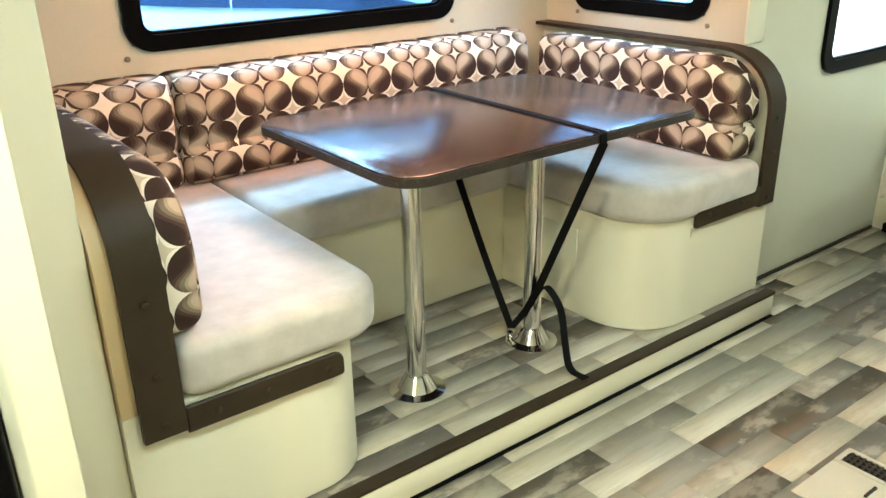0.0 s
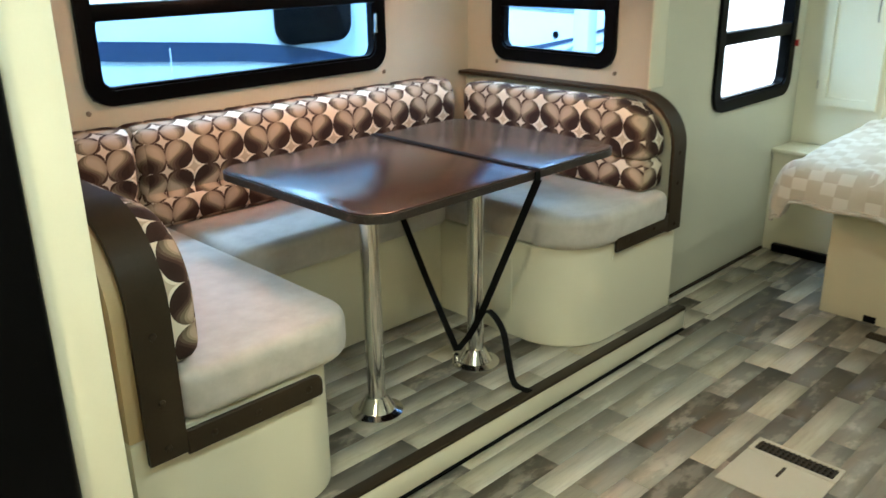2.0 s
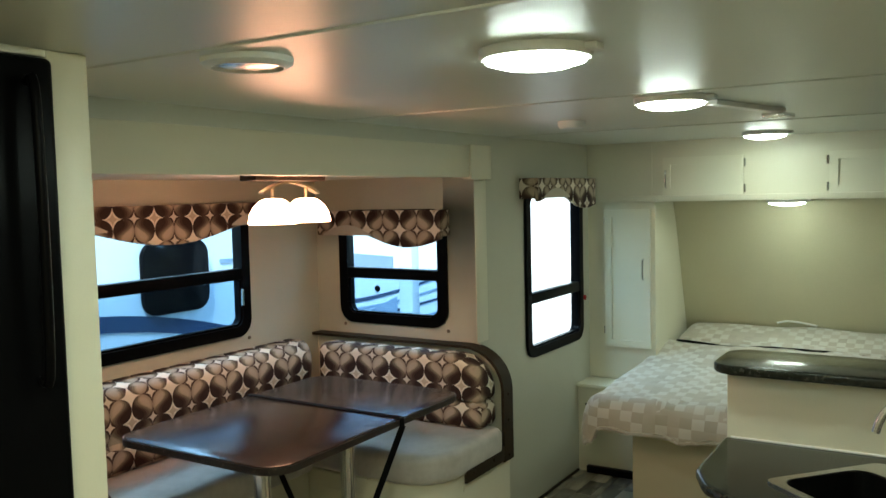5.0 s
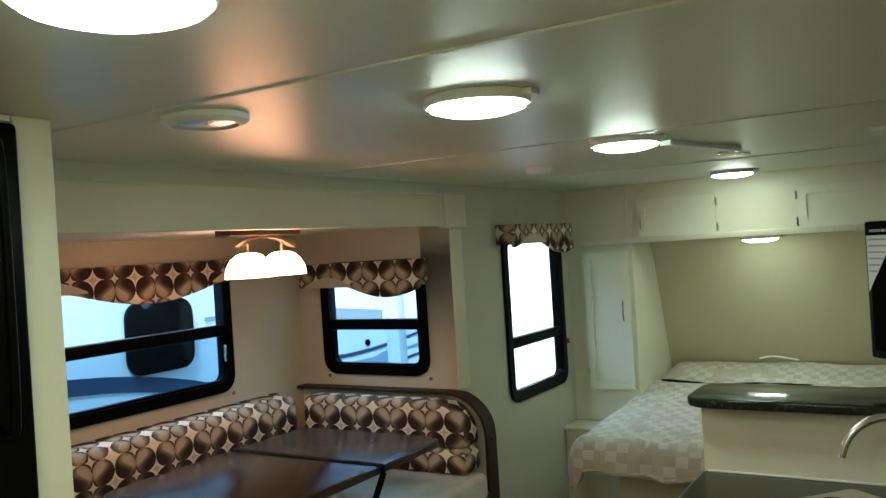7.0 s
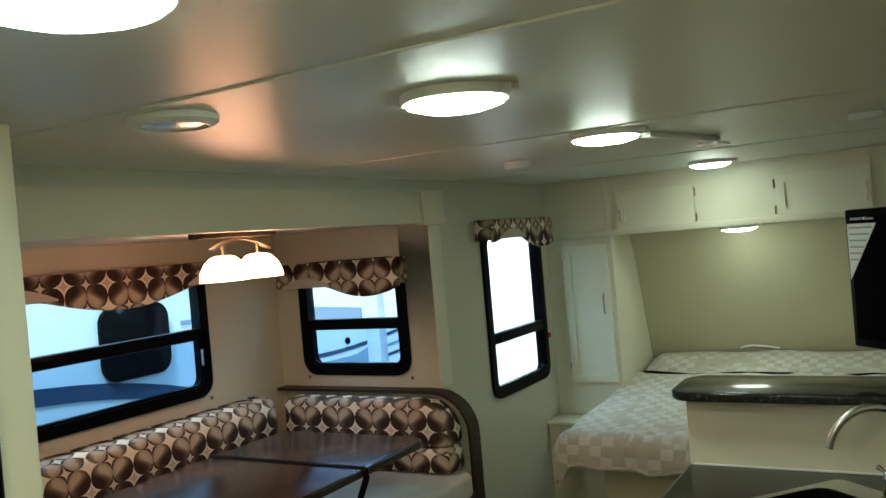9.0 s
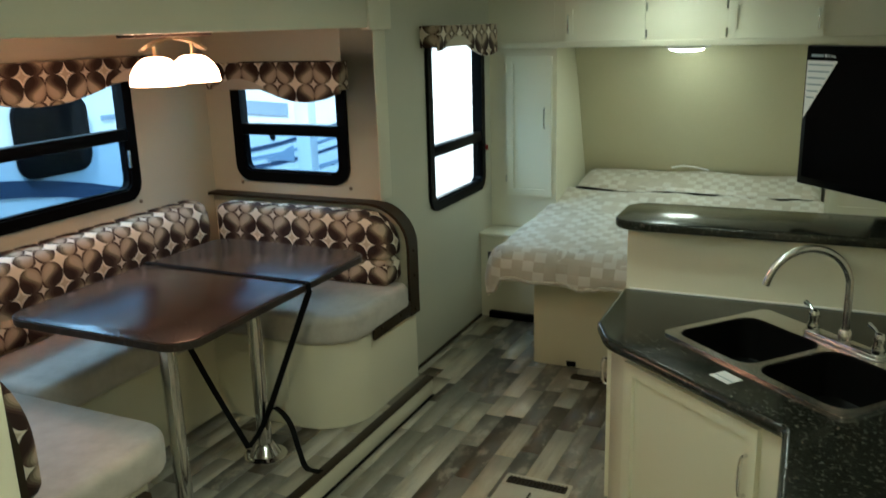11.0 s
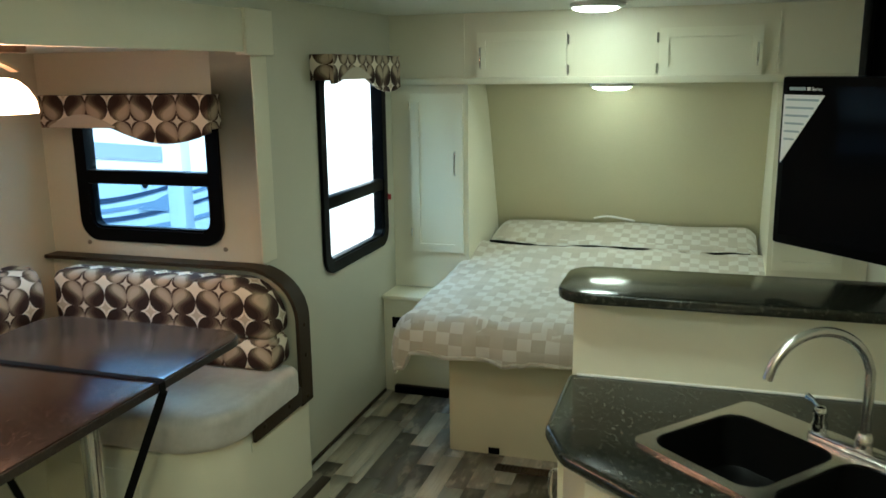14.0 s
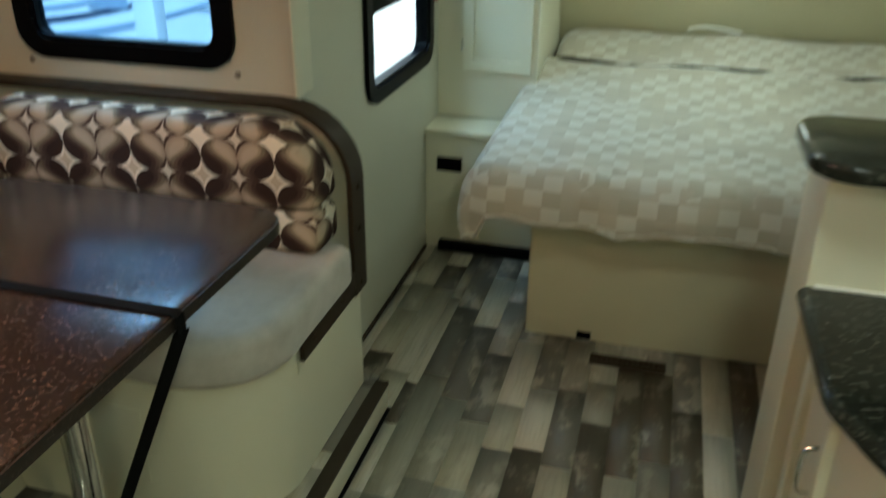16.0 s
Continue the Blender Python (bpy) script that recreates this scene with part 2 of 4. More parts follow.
JOINT = plain("floor_joint", (0.17, 0.15, 0.12), 0.6)
QUILT = make_quilt()
GLASS = make_glass("window_glass", (0.78, 0.90, 1.0))
GLASS_CLEAR = make_glass("clear_window_glass", (0.96, 0.99, 1.0))
GLASS_SCREEN = make_glass("screened_window_glass", (0.50, 0.68, 0.85))
LENS = glowing("lamp_lens", (0.90, 1.0, 0.90), LAMP_GLOW)
# lens of the added fill lamp behind the camera, stronger and warmer
LENS_WARM_FILL = glowing("lamp_lens_warm_fill", (1.0, 0.85, 0.52), LAMP_GLOW * 3.6)
LENS_DIM = glowing("lamp_lens_dim", (0.90, 1.0, 0.90), LAMP_GLOW * 0.72)
SHADE = glowing("lamp_shade_glass", (1.0, 0.46, 0.29), SHADE_GLOW)
RV_WHITE = plain("trailer_white", (0.78, 0.80, 0.82), 0.3, var=0.03)
RV_NAVY = plain("trailer_navy", (0.03, 0.05, 0.10), 0.3, var=0.1)
RV_GREY = plain("trailer_grey", (0.25, 0.32, 0.42), 0.35, var=0.08)
BACKDROP_WHITE = plain("backdrop_white", (0.80, 0.82, 0.83), 0.5, var=0.03, scale=0.4)
CONCRETE = plain("concrete", (0.50, 0.50, 0.49), 0.8, var=0.2, scale=0.6)


# mesh helpers
def bm_new():
    return bmesh.new()


def box(bm, lo, hi, bevel=0.0, seg=2):
    made = bmesh.ops.create_cube(bm, size=1.0)["verts"]
    lo, hi = Vector(lo), Vector(hi)
    for v in made:
        v.co = Vector([lo[i] + (v.co[i] + 0.5) * (hi[i] - lo[i]) for i in range(3)])
    if bevel:
        edges = {e for v in made for e in v.link_edges}
        bmesh.ops.bevel(bm, geom=list(edges), offset=bevel, segments=seg, profile=0.5, affect="EDGES")
    return bm


def rrect(a0, b0, a1, b1, r, n=6):
    pts = []
    for cx, cy, s in ((a1 - r, b1 - r, 0), (a0 + r, b1 - r, 90), (a0 + r, b0 + r, 180), (a1 - r, b0 + r, 270)):
        for k in range(n + 1):
            a = radians(s + 90 * k / n)
            pts.append((cx + r * math.cos(a), cy + r * math.sin(a)))
    return pts


def rounded(poly, radii, n=6):
    """A polygon with each corner rounded by its radius."""
    out = []
    m = len(poly)
    for i, (p, r) in enumerate(zip(poly, radii)):
        p = Vector(p)
        if r <= 0:
            out.append(tuple(p))
            continue
        a, b = (Vector(poly[i - 1]) - p).normalized(), (Vector(poly[(i + 1) % m]) - p).normalized()
        half = math.acos(max(-1, min(1, a.dot(b)))) / 2
        d = r / math.tan(half)
        p0, p1 = p + a * d, p + b * d
        centre = p + (a + b).normalized() * (r / math.sin(half))
        u, v = p0 - centre, p1 - centre
        ang = math.atan2(u.x * v.y - u.y * v.x, u.dot(v))
        for k in range(n + 1):
            q = ang * k / n
            out.append((centre.x + u.x * math.cos(q) - u.y * math.sin(q), centre.y + u.x * math.sin(q) + u.y * math.cos(q)))
    return out


def lift(axis, a, b, d):
    return {"x": (d, a, b), "y": (a, d, b), "z": (a, b, d)}[axis]


def prism(bm, poly, axis, d0, d1, bevel=0.0, seg=3):
    """A polygon pushed from d0 to d1 along an axis, with rounded rims."""
    low = [bm.verts.new(lift(axis, a, b, d0)) for a, b in poly]
    top = [bm.verts.new(lift(axis, a, b, d1)) for a, b in poly]
    f0, f1 = bm.faces.new(low), bm.faces.new(top)
    n = len(poly)
    sides = [bm.faces.new((low[i], low[(i + 1) % n], top[(i + 1) % n], top[i])) for i in range(n)]
    bmesh.ops.recalc_face_normals(bm, faces=[f0, f1, *sides])
    if bevel:
        bmesh.ops.bevel(bm, geom=list({*f0.edges, *f1.edges}), offset=bevel, segments=seg, profile=0.5, affect="EDGES")
    return bm


def ring(bm, outer, inner, axis, d0, d1, bevel=0.0):
    n = len(outer)
    loops = [[bm.verts.new(lift(axis, a, b, d)) for a, b in p] for p, d in ((outer, d0), (outer, d1), (inner, d1), (inner, d0))]
    faces = []
    for k in range(4):
        p, q = loops[k], loops[(k + 1) % 4]
        faces += [bm.faces.new((p[i], p[(i + 1) % n], q[(i + 1) % n], q[i])) for i in range(n)]
    bmesh.ops.recalc_face_normals(bm, faces=faces)
    if bevel:
        rim = [e for lp in (loops[1], loops[2]) for i in range(n) if (e := bm.edges.get((lp[i], lp[(i + 1) % n])))]
        bmesh.ops.bevel(bm, geom=rim, offset=bevel, segments=2, profile=0.5, affect="EDGES")
    return bm


def lathe(bm, profile, centre, n=32, up="z"):
    """A profile of (radius, height) turned about an axis through centre."""
    rows = []
    for r, h in profile:
        row = []
        for k in range(n):
            a = 2 * math.pi * k / n
            p = (r * math.cos(a), r * math.sin(a), h)
            if up == "y":
                p = (p[0], p[2], p[1])
            if up == "x":
                p = (p[2], p[0], p[1])
            row.append(bm.verts.new(Vector(centre) + Vector(p)))
        rows.append(row)
    faces = [bm.faces.new((p[k], p[(k + 1) % n], q[(k + 1) % n], q[k])) for p, q in zip(rows, rows[1:]) for k in range(n)]
    faces += [bm.faces.new(rows[0]), bm.faces.new(rows[-1])]
    bmesh.ops.recalc_face_normals(bm, faces=faces)
    return bm


def smooth_path(pts, per=8):
    out = []
    p = [Vector(q) for q in pts]
    p = [2 * p[0] - p[1], *p, 2 * p[-1] - p[-2]]
    for i in range(1, len(p) - 2):
        for k in range(per):
            t = k / per
            out.append(0.5 * (2 * p[i] + (p[i + 1] - p[i - 1]) * t + (2 * p[i - 1] - 5 * p[i] + 4 * p[i + 1] - p[i + 2]) * t * t
                              + (3 * p[i] - p[i - 1] - 3 * p[i + 1] + p[i + 2]) * t ** 3))
    return [*out, p[-2]]


def tube(bm, pts, r, n=12, flat=None):
    """A round rod along points; with flat=(width, thickness, side) a flat band instead."""
    pts = [Vector(p) for p in pts]
    rows = []
    up = Vector((0.13, 0.31, 1)).normalized()
    for i, p in enumerate(pts):
        d = (pts[min(i + 1, len(pts) - 1)] - pts[max(i - 1, 0)]).normalized()
        if flat:
            s = Vector(flat[2]).normalized()
            u = d.cross(s).normalized()
            row = [p + s * a * flat[0] / 2 + u * b * flat[1] / 2 for a, b in ((-1, -1), (1, -1), (1, 1), (-1, 1))]
        else:
            s = d.cross(up)
            s = s.normalized() if s.length > 1e-4 else Vector((1, 0, 0))
            up = s.cross(d).normalized()
            rr = r[i] if isinstance(r, (list, tuple)) else r
            row = [p + rr * (math.cos(2 * math.pi * k / n) * s + math.sin(2 * math.pi * k / n) * up) for k in range(n)]
        rows.append([bm.verts.new(v) for v in row])
    m = len(rows[0])
    faces = [bm.faces.new((a[k], a[(k + 1) % m], b[(k + 1) % m], b[k])) for a, b in zip(rows, rows[1:]) for k in range(m)]
    faces += [bm.faces.new(rows[0]), bm.faces.new(rows[-1])]
    bmesh.ops.recalc_face_normals(bm, faces=faces)
    return bm


def lay_uv(me):
    """Box-mapped UVs in metres."""
    layer = me.uv_layers.new(name="metres")
    for poly in me.polygons:
        n = [abs(c) for c in poly.normal]
        k = n.index(max(n))
        i, j = ((1, 2), (0, 2), (0, 1))[k]
        for li in poly.loop_indices:
            co = me.vertices[me.loops[li].vertex_index].co
            layer.data[li].uv = (co[i], co[j])


def to_mesh(name, bm, material, smooth=40):
    me = bpy.data.meshes.new(name)
    bm.to_mesh(me)
    bm.free()
    me.materials.append(material)
    if material in (FABRIC, QUILT):
        lay_uv(me)
    for p in me.polygons:
        p.use_smooth = True
    if smooth:
        me.set_sharp_from_angle(angle=radians(smooth))
    return me


BASES = {}


def thing(name, at, label="", category="", group="", kind=""):
    ob = new(name)
    ob.empty_display_size = 0.1
    ob.matrix_basis = Matrix.Translation(at)
    BASES[ob.name] = Vector(at)
    return tagged(ob, label, category, group, kind)


def part(name, bm, material, parent, label="", smooth=40):
    ob = new(name, to_mesh(name, bm, material, smooth))
    ob.parent = parent
    if parent.name in BASES:
        ob.matrix_parent_inverse = Matrix.Translation(-BASES[parent.name])
    return tagged(ob, label)


def single(name, bm, material, label="", category="", group="", kind="", smooth=40):
    return tagged(new(name, to_mesh(name, bm, material, smooth)), label, category, group, kind)


def wall_cells(bm, axis, a0, a1, z0, z1, d0, d1, holes=()):
    """A wall slab across an axis, with square openings (a0, z0, a1, z1)."""
    xs = sorted({a0, a1, *(h[0] for h in holes), *(h[2] for h in holes)})
    zs = sorted({z0, z1, *(h[1] for h in holes), *(h[3] for h in holes)})
    for xa, xb in zip(xs, xs[1:]):
        for za, zb in zip(zs, zs[1:]):
            if any(h[0] <= xa and xb <= h[2] and h[1] <= za and zb <= h[3] for h in holes):
                continue
            box(bm, lift(axis, xa, za, d0), lift(axis, xb, zb, d1))
    bmesh.ops.remove_doubles(bm, verts=bm.verts, dist=1e-5)
    return bm
# plan: x runs along the trailer to the bed, y across it to the slide-out
CEIL, YL, YR, XREAR = 1.945, 2.215, -0.09, -1.8
SX0, SX1, SY1, SZ, SCEIL = 0.62, 2.92, 3.20, 0.085, 1.757
FWIN = (3.405, 0.79, 4.165, 1.70)
EWIN = (2.385, 1.018, 3.04, 1.60)
BWIN = (1.13, 1.015, 2.405, 1.64)

# shell
bm = wall_cells(bm_new(), "y", XREAR, 5.0, 0, CEIL, YL, YL + 0.05, [(SX0 - 0.04, 0.0, SX1 + 0.022, 1.88), (FWIN[0] + 0.02, FWIN[1] + 0.02, FWIN[2] - 0.02, FWIN[3] - 0.02)])
single("wall_left", bm, WALL, "cream vinyl-papered side wall with a window", "wall", kind="structure")
single("wall_right", box(bm_new(), (XREAR, YR - 0.05, 0), (5.0, YR, CEIL)), WALL, "cream vinyl-papered side wall", "wall", kind="structure")
single("wall_rear", box(bm_new(), (XREAR - 0.05, YR - 0.05, 0), (XREAR, YL + 0.05, CEIL)), WALL, "cream vinyl-papered end wall", "wall", kind="structure")
prof = [(5.0, 0.0), (5.0, 0.70), (4.93, 0.80), (4.86, 1.0), (4.79, 1.22), (4.71, 1.45), (4.64, 1.60), (4.55, 1.80), (4.46, CEIL), (5.1, CEIL), (5.1, 0.0)]
single("wall_front", prism(bm_new(), prof, "y", YR - 0.05, YL + 0.05), ALCOVE, "tan-olive front wall panel curving forward over the bed", "wall", kind="structure")
bm = wall_cells(bm_new(), "x", YL + 0.0005, SY1 + 0.05, 0.0, 1.90, SX1, SX1 + 0.04, [(EWIN[0] + 0.02, EWIN[1] + 0.02, EWIN[2] - 0.02, EWIN[3] - 0.02)])
single("wall_slide_end", bm, WALL, "cream end wall of the slide-out with a window", "wall", kind="structure")
single("wall_slide_near", box(bm_new(), (SX0 - 0.04, YL - 0.04, 0), (SX0, SY1 + 0.05, 1.90)), WALL, "cream end wall of the slide-out", "wall", kind="structure")
bm = wall_cells(bm_new(), "y", SX0, SX1, 0.0, 1.90, SY1, SY1 + 0.05, [(BWIN[0] + 0.02, BWIN[1] + 0.02, BWIN[2] - 0.02, BWIN[3] - 0.02)])
single("wall_slide_back", bm, WALL, "cream back wall of the slide-out with a wide window", "wall", kind="structure")
bm = box(bm_new(), (XREAR - 0.05, YR - 0.05, CEIL), (5.1, YL + 0.05, CEIL + 0.05))
for xb in (-0.68, 0.612, 1.90, 3.19):
    box(bm, (xb - 0.02, YR, CEIL - 0.004), (xb + 0.02, YL, CEIL + 0.01), 0.003, 1)
single("ceiling", bm, CEILING, "glossy off-white ceiling panels with flat battens", "ceiling", kind="structure")
single("ceiling_slide", box(bm_new(), (SX0 - 0.04, YL - 0.03, SCEIL), (SX1 + 0.04, SY1 + 0.05, SCEIL + 0.05)), CEILING, "low off-white slide-out ceiling", "ceiling", kind="structure")
fascia = thing("trim_slide_fascia", (1.8, 2.18, 1.83), "cream board framing the slide-out opening", "trim", kind="structure")
part("header_board", box(bm_new(), (0.50, 2.17, 1.742), (2.79, 2.205, 1.884), 0.004), CABINET, fascia)
part("corner_block", box(bm_new(), (2.7705, 2.158, 1.732), (2.965, 2.206, 1.890), 0.006), CABINET, fascia)
part("near_post", box(bm_new(), (0.503, 2.10, 0.0), (0.658, 2.2, 1.7375), 0.004), CABINET, fascia)
part("end_post", box(bm_new(), (2.882, 2.2065, 0.965), (2.992, 2.2145, 1.7315), 0.005), CABINET, fascia)
# low dark strip in place of the shadow where wall meets floor
single("baseboard", box(bm_new(), (3.0, 2.203, 0.0), (4.08, 2.2145, 0.014), 0.003), BROWN, "thin dark brown strip for the shadow along the wall foot", "baseboard", kind="structure")
floor = single("floor", box(bm_new(), (XREAR, YR, -0.05), (5.0, YL, -0.003)), JOINT, "vinyl floor of mixed grey and beige planks", "floor", kind="structure")
sfloor = single("floor_slide", box(bm_new(), (SX0, 2.0355, 0.03), (SX1, SY1, SZ - 0.003)), JOINT, "raised vinyl plank floor of the slide-out", "floor", kind="structure")
step = thing("trim_slide_step", (1.8, 2.0, 0), "cream slide-out step face with a dark nosing", "trim", kind="structure")
part("step_face", box(bm_new(), (0.53, 2.002, 0.005), (2.940, 2.035, 0.0835), 0.003), CABINET, step)
part("nosing", box(bm_new(), (0.53, 1.998, 0.084), (2.945, 2.040, 0.097), 0.004), BROWN, step, "dark brown nosing strip")
# the shadow line at the step's foot, made as a thin black strip
part("shadow_gap_strip", box(bm_new(), (0.53, 1.994, -0.002), (2.935, 2.03, 0.0046)), BLACK, step, "black strip for the shadow line under the step face")


# windows
def make_window(name, axis, hole, d, inward, label, split, glass=(GLASS_SCREEN, GLASS), latch=BLACK):
    """d: plane of the wall's inner face; inward: -1 where the room lies towards smaller values."""
    a0, z0, a1, z1 = hole
    win = thing(name, lift(axis, (a0 + a1) / 2, z0, d), label, "window", kind="structure")
    near, far = d + inward * 0.016, d - inward * 0.045
    lo, hi = min(near, far), max(near, far)
    part("window_frame", ring(bm_new(), rrect(a0, z0, a1, z1, 0.085, 8), rrect(a0 + 0.052, z0 + 0.050, a1 - 0.052, z1 - 0.050, 0.05, 8), axis, lo, hi, 0.004), BLACK, win)
    m0, m1 = d + inward * 0.012, d - inward * 0.03
    part("meeting_rail", box(bm_new(), lift(axis, a0 + 0.04, split - 0.027, min(m0, m1)), lift(axis, a1 - 0.04, split + 0.027, max(m0, m1)), 0.004), BLACK, win)
    for k, (p, q) in enumerate(((z0 + 0.03, split), (split, z1 - 0.03))):
        e0 = d - inward * (0.012 + 0.012 * k)
        pane = part("pane", box(bm_new(), lift(axis, a0 + 0.03, p, min(e0, e0 - inward * 0.004)), lift(axis, a1 - 0.03, q, max(e0, e0 - inward * 0.004))), glass[k], win, "clear glass pane")
        pane.visible_shadow = False
    s0, s1 = d + inward * 0.006, d - inward * 0.02
    part("sash_frame", ring(bm_new(), rrect(a0 + 0.045, z0 + 0.045, a1 - 0.045, split, 0.045, 6), rrect(a0 + 0.062, z0 + 0.060, a1 - 0.062, split - 0.012, 0.035, 6), axis, min(s0, s1), max(s0, s1)), BLACK, win)
    part("latch", box(bm_new(), lift(axis, a1 - 0.058, split - 0.15, min(d + inward * 0.018, d)), lift(axis, a1 - 0.046, split - 0.07, max(d + inward * 0.018, d)), 0.003), latch, win, "sliding latch")
    return win


w_front = make_window("window_1", "y", FWIN, YL, -1, "tall black-framed window with rounded corners, beside the bed", 1.105, (GLASS_CLEAR, GLASS_CLEAR))
part("red_tab", box(bm_new(), (4.155, 2.18, 1.02), (4.164, 2.1985, 1.05), 0.004), RED, w_front, "small red release tab")
make_window("window_2", "x", EWIN, SX1, -1, "small black-framed sliding window at the end of the dinette", 1.275)
make_window("window_3", "y", BWIN, SY1, -1, "wide black-framed window with rounded corners behind the dinette", 1.312, latch=STEEL)


# valances
def make_valance(name, axis, a0, a1, d, out, z0, z1, drop, label, lobes, plain_spans=()):
    """A padded box pelmet with a waved lower edge; out: how far it stands off the wall plane d."""
    v = thing(name, lift(axis, (a0 + a1) / 2, z0, d), label, "valance")
    top = [(a1, z1), (a0, z1)]
    low = []
    n = 40
    for k in range(n + 1):
        f = k / n
        dip = 0.0
        for c, w, h in lobes:
            dip = max(dip, h * max(0.0, math.cos(min(1.0, abs(f - c) / w) * math.pi / 2)))
        low.append((a0 + (a1 - a0) * f, z0 - drop * dip))
    poly = low + top
    f0, f1 = d - out, d - out + 0.02
    part("front", prism(bm_new(), poly, axis, f0, f1, 0.005, 2), FABRIC, v)
    for g0, g1 in plain_spans:
        arch = [(a0 + (a1 - a0) * g1, z0 + 0.001), (a0 + (a1 - a0) * g0, z0 + 0.001)]
        for k in range(17):
            f = g0 + (g1 - g0) * k / 16
            arch.append((a0 + (a1 - a0) * f, z0 + 0.008 + 0.045 * math.sin(math.pi * k / 16)))
        part("plain_panel", prism(bm_new(), arch, axis, f0 - 0.005, f0 - 0.0003, 0.0015, 1), LINING, v, "plain tan arched panel")
    for e in (a0, a1 - 0.02):
        part("end_cap", box(bm_new(), lift(axis, e, z0 - 0.002, f1 + 0.0015), lift(axis, e + 0.02, z1, d - 0.001), 0.004), FABRIC, v)
    part("top_board", box(bm_new(), lift(axis, a0 + 0.021, z1 - 0.02, f1 + 0.002), lift(axis, a1 - 0.021, z1 - 0.004, d - 0.001)), BROWN, v)
    return v


make_valance("window_valance", "y", 3.355, 4.14, YL, 0.11, 1.637, 1.742, 0.065, "retro-print padded valance over the tall window", [(0.82, 0.36, 1), (0.0, 0.12, 0.25)], [(0.08, 0.5)])
make_valance("window_valance", "x", 2.368, 3.12, SX1, 0.09, 1.472, 1.597, 0.056, "retro-print padded valance with a scalloped edge over the small window", [(0.26, 0.31, 1)], [(0.54, 0.94)])
make_valance("window_valance", "y", 0.90, 2.50, SY1, 0.09, 1.548, 1.652, 0.066, "retro-print padded valance with a scalloped edge over the wide window", [(0.62, 0.24, 1), (0.05, 0.2, 1)], [(0.22, 0.42), (0.83, 0.98)])


# fabric snaps on the slide-out walls
def make_snap(x, y, z, up):
    sgn = -1
    single("wall_snap", lathe(bm_new(), [(0.009, 0.0), (0.009, sgn * 0.004), (0.005, sgn * 0.007), (0.001, sgn * 0.0075)], (x, y, z), 12, up), SNAP, "small dull metal snap on the cream wall", "snap", group="wall snaps")


for x in (1.13, 2.40):
    make_snap(x, SY1, 1.0, "y")
for y in (2.389, 3.02):
    make_snap(SX1, y, 1.006, "x")


# dinette
def make_seat(name, base_poly, base_r, cush_poly, cush_r, label):
    s = thing(name, (*base_poly[0], SZ), label, "bench seat")
    part("base", prism(bm_new(), rounded(base_poly, base_r, 10), "z", SZ + 0.0005, 0.472, 0.004, 1), CABINET, s, "cream plywood seat base")
    part("cushion", prism(bm_new(), rounded(cush_poly, cush_r, 10), "z", 0.4725, 0.600, 0.035, 5), SUEDE, s, "pale grey-beige suede cushion")
    return s


seat_l = make_seat("dinette_bench", [(0.66, 2.078), (1.265, 2.078), (1.265, 3.19), (0.66, 3.19)], [0, 0.16, 0, 0], [(0.785, 2.055), (1.313, 2.055), (1.313, 3.19), (0.785, 3.19)], [0.045, 0.13, 0.045, 0.045], "cream dinette bench with a rounded corner and suede cushion")
seat_r = make_seat("dinette_bench", [(2.932, 2.075), (2.932, 2.19), (2.895, 2.19), (2.895, 3.19), (2.27, 3.19), (2.27, 2.075)], [0, 0, 0, 0, 0, 0.22], [(2.844, 2.05), (2.844, 3.19), (2.255, 3.19), (2.255, 2.05)], [0.045, 0.045, 0.045, 0.20], "cream dinette bench with a broad rounded corner and suede cushion")
seat_b = make_seat("dinette_bench", [(1.268, 2.735), (2.267, 2.735), (2.267, 3.19), (1.268, 3.19)], [0, 0, 0, 0], [(1.316, 2.665), (2.252, 2.665), (2.252, 3.19), (1.316, 3.19)], [0.045] * 4, "cream dinette bench against the back wall with a suede cushion")
part("storage_door", box(bm_new(), (2.2665, 2.36, 0.19), (2.2695, 2.64, 0.40), 0.001, 1), CABINET, seat_r, "flush storage door")
part("access_flap", box(bm_new(), (2.495, 2.0705, 0.40), (2.62, 2.0745, 0.434), 0.001, 1), CABINET, seat_r)


def roll_profile(depth):
    """Section of a back cushion: two padded rolls with a seam between, as (depth, height)."""
    pts = []
    for z0, z1 in ((0.602, 0.722), (0.728, 0.935)):
        for k in range(9):
            f = k / 8
            pts.append((depth * (0.80 + 0.20 * math.sin(math.pi * min(1, max(0, f))) ** 0.5), z0 + (z1 - z0) * f))
    pts += [(depth * 0.55, 0.951), (0.0, 0.951), (0.0, 0.602)]
    return pts


def make_back(name, axis, wall, side, a0, a1, depth, label):
    """A back cushion along an axis, against the plane wall, bulging towards side (+1 or -1)."""
    pts = [(wall + side * p, z) for p, z in roll_profile(depth)]
    bm = bm_new()
    n = len(pts)
    rows = []
    spans = [(0.0, 0.55), (0.006, 0.82), (0.02, 0.95), (0.045, 1.0)]
    stations = [(a0 + d, s) for d, s in spans] + [(a0 + (a1 - a0) * k / 12, 1.0) for k in range(1, 12)] + [(a1 - d, s) for d, s in reversed(spans)]
    for a, s in stations:
        row = []
        for p, z in pts:
            q = wall + (p - wall) * s
            zz = 0.602 + (z - 0.602) * (0.93 + 0.07 * s)
            row.append(bm.verts.new((a, q, zz) if axis == "x" else (q, a, zz)))
        rows.append(row)
    faces = [bm.faces.new((p[k], p[(k + 1) % n], q[(k + 1) % n], q[k])) for p, q in zip(rows, rows[1:]) for k in range(n)]
